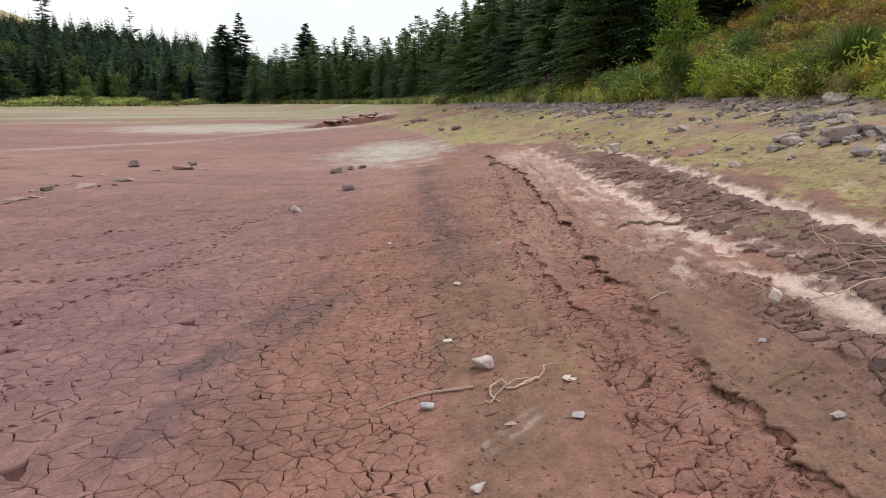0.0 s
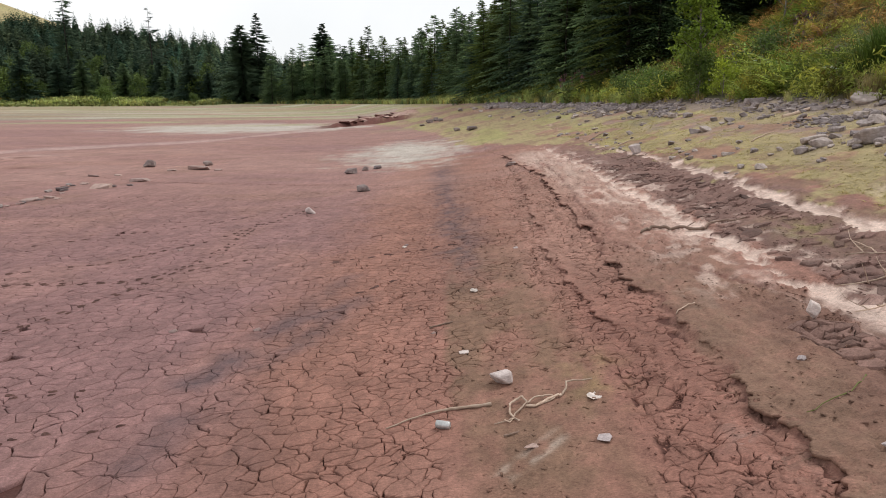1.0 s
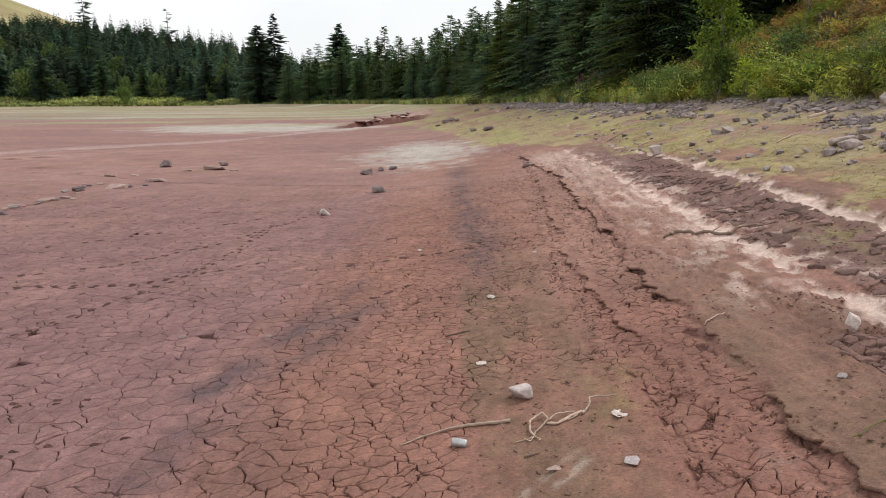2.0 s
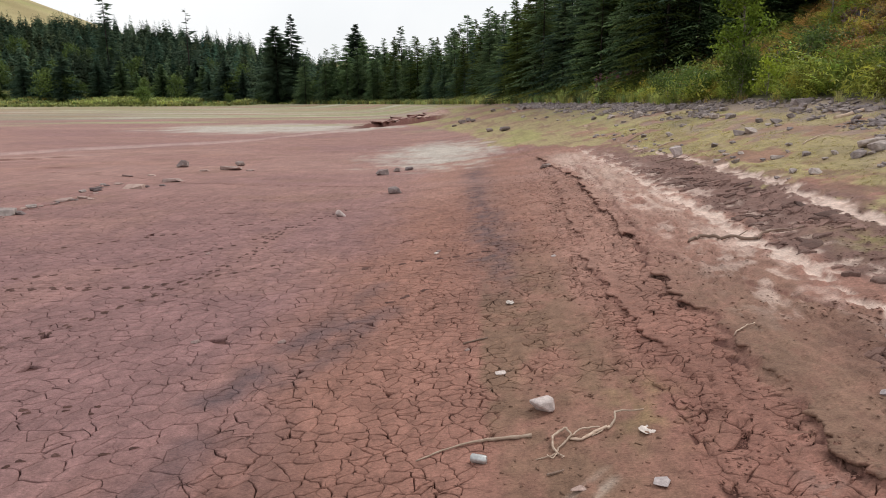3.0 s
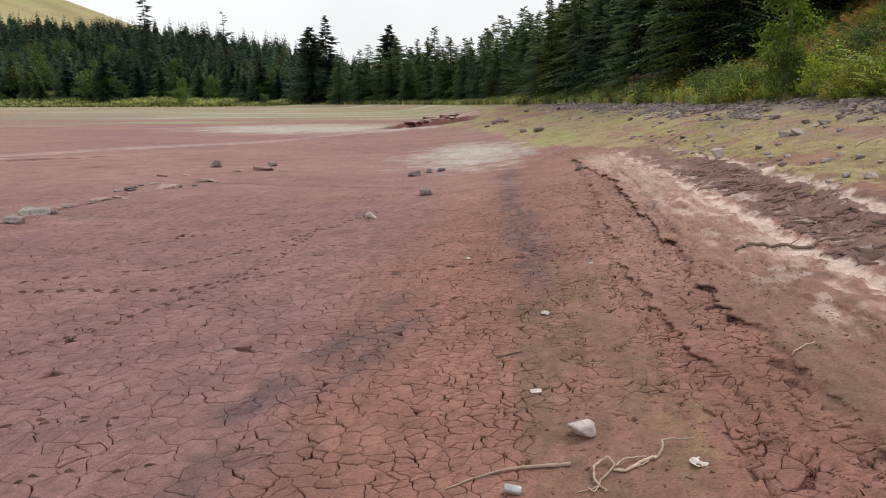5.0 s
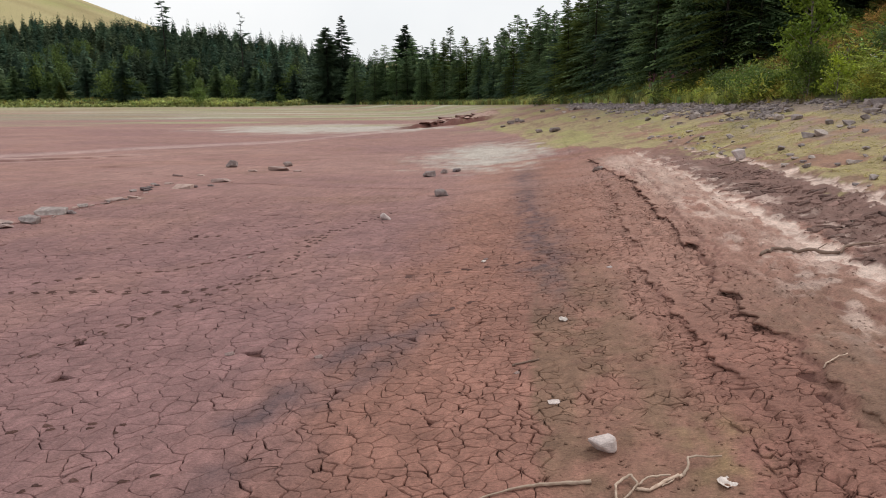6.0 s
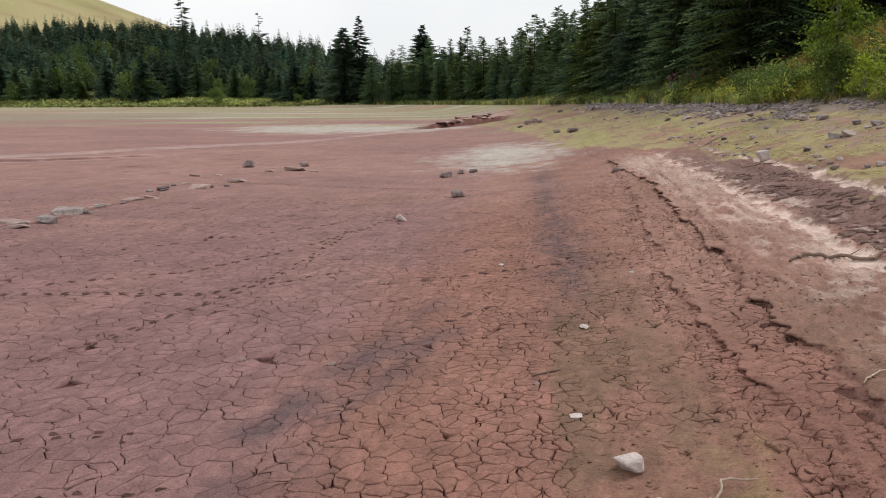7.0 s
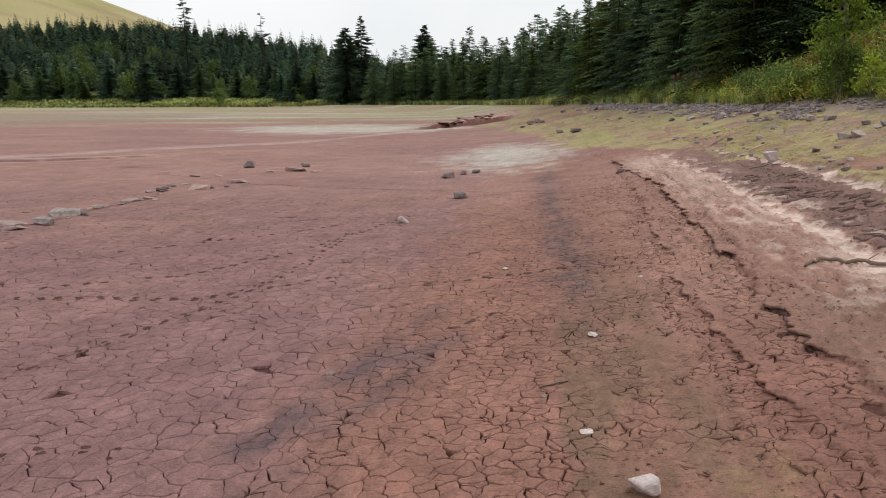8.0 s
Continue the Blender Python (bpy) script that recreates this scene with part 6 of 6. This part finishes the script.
    scatter("white_flowers", "flat white flower heads among the bracken", "wildflower", WHITE, heads, x, y, 1.0, 120)


def plant(name, label, category, mat, shape, x, y, size, part_name="leaves"):
    """A single plant: an Empty with its foliage."""
    root = tagged(new(name), label, category)
    root.matrix_world = pose(x, y, ground_z(x, y) - .03)
    part(part_name, mesh_of(part_name, shape[0] * size, shape[1], None, mat), None, root)
    return root


def make_single_plants():
    birch = leafy("birch_sapling", "slender young birch with bright green leaves", LEAVES, YOUNG_BARK, tall=6.8, reach=1.15, seed=131, limbs=40, leaves=6000, leaf=.085, low=.06, tight=.27)
    birch.matrix_world = pose(11.1, 33.0, ground_z(11.1, 33.0) - .05)
    willow = leafy("willow_bush", "dense green willow bush at the bank's foot", WILLOW, YOUNG_BARK, "bush", tall=1.9, reach=1.1, seed=132, limbs=20, leaves=2600, leaf=.07, low=.05, tight=.36)
    willow.matrix_world = pose(10.9, 32.0, ground_z(10.9, 32.0) - .05)
    lime = leafy("lime_green_bush", "small bright yellow-green bush", LIME_LEAVES, YOUNG_BARK, "bush", tall=1.5, reach=.65, seed=133, limbs=12, leaves=800, leaf=.06, low=.05, tight=.34)
    lime.matrix_world = pose(11.35, 30.2, ground_z(11.35, 30.2) - .05)
    rowan = leafy("rowan_tree", "small light green tree before dark spruces", LEAVES, YOUNG_BARK, tall=4.4, reach=2.2, seed=134, limbs=18, leaves=2600, leaf=.11, low=.3, tight=.30)
    rowan.matrix_world = pose(18.5, 41, ground_z(18.5, 41) - .1)
    for x, y, tall, seed, mat in ((10.3, 36.5, 1.2, 135, FAR_LEAVES), (9.9, 40.5, 1.2, 136, FAR_LEAVES), (13.4, 31.5, 1.5, 137, FAR_LEAVES)):
        b = leafy("willow_bush", "low green willow bush on the bank", mat, YOUNG_BARK, "bush", tall=tall, reach=1.3, seed=seed, limbs=16, leaves=1300, leaf=.07, low=.05, tight=.38)
        b.matrix_world = pose(x, y, ground_z(x, y) - .05)
    plant("fern", "bright green fern at the edge of the stones", "fern", LIME_LEAVES, fern(13, .8, 138), 11.5, 25.0, 1.0, "fronds")
    plant("fern", "bright green fern at the edge of the stones", "fern", BRACKEN, fern(13, .9, 139), 12.6, 26.2, 1.0, "fronds")
    plant("broom_bush", "dark green broom bush with arching stems", "bush", BROOM, tuft(700, 2.1, 1.5, .012, 140, .7), 11.9, 20.2, 1.0, "foliage")
    plant("broom_bush", "dark green broom bush with arching stems", "bush", BROOM, tuft(500, 1.9, 1.3, .012, 141, .7), 13.4, 22.6, 1.0, "foliage")
    plant("grass_tussock", "tall straw-coloured grass tussock", "grass", TUSSOCK, tuft(240, 1.0, .7, .006, 142), 10.75, 18.6, 1.0, "blades")
    plant("grass_tussock", "tall straw-coloured grass tussock", "grass", TUSSOCK, tuft(240, .9, .7, .006, 143), 11.3, 18.9, 1.0, "blades")
    for x, y, s, seed in ((-48, 188.5, 1.0, 144), (-98, 189, .95, 145), (-73, 189.5, .6, 146), (-24, 186, .7, 147), (-64, 189, .6, 148)):
        b = leafy("round_bush", "round light green bush on the far shore", FAR_LEAVES, YOUNG_BARK, "bush", tall=4.2 * s, reach=2.3 * s, seed=seed, limbs=18, leaves=1500, leaf=.22 * s, low=.05, tight=.42)
        b.matrix_world = pose(x, y, ground_z(x, y) - .1)


# ---- building it ----
make_spruces()
make_far_woods()
make_bank_plants()
make_single_plants()
make_bank_stones()
make_single_stones()
make_wood()
make_litter()
make_stream_blocks()
make_crumbs()
make_footprints()
make_dark_plates()
make_mud_lips()
make_mud_plates()
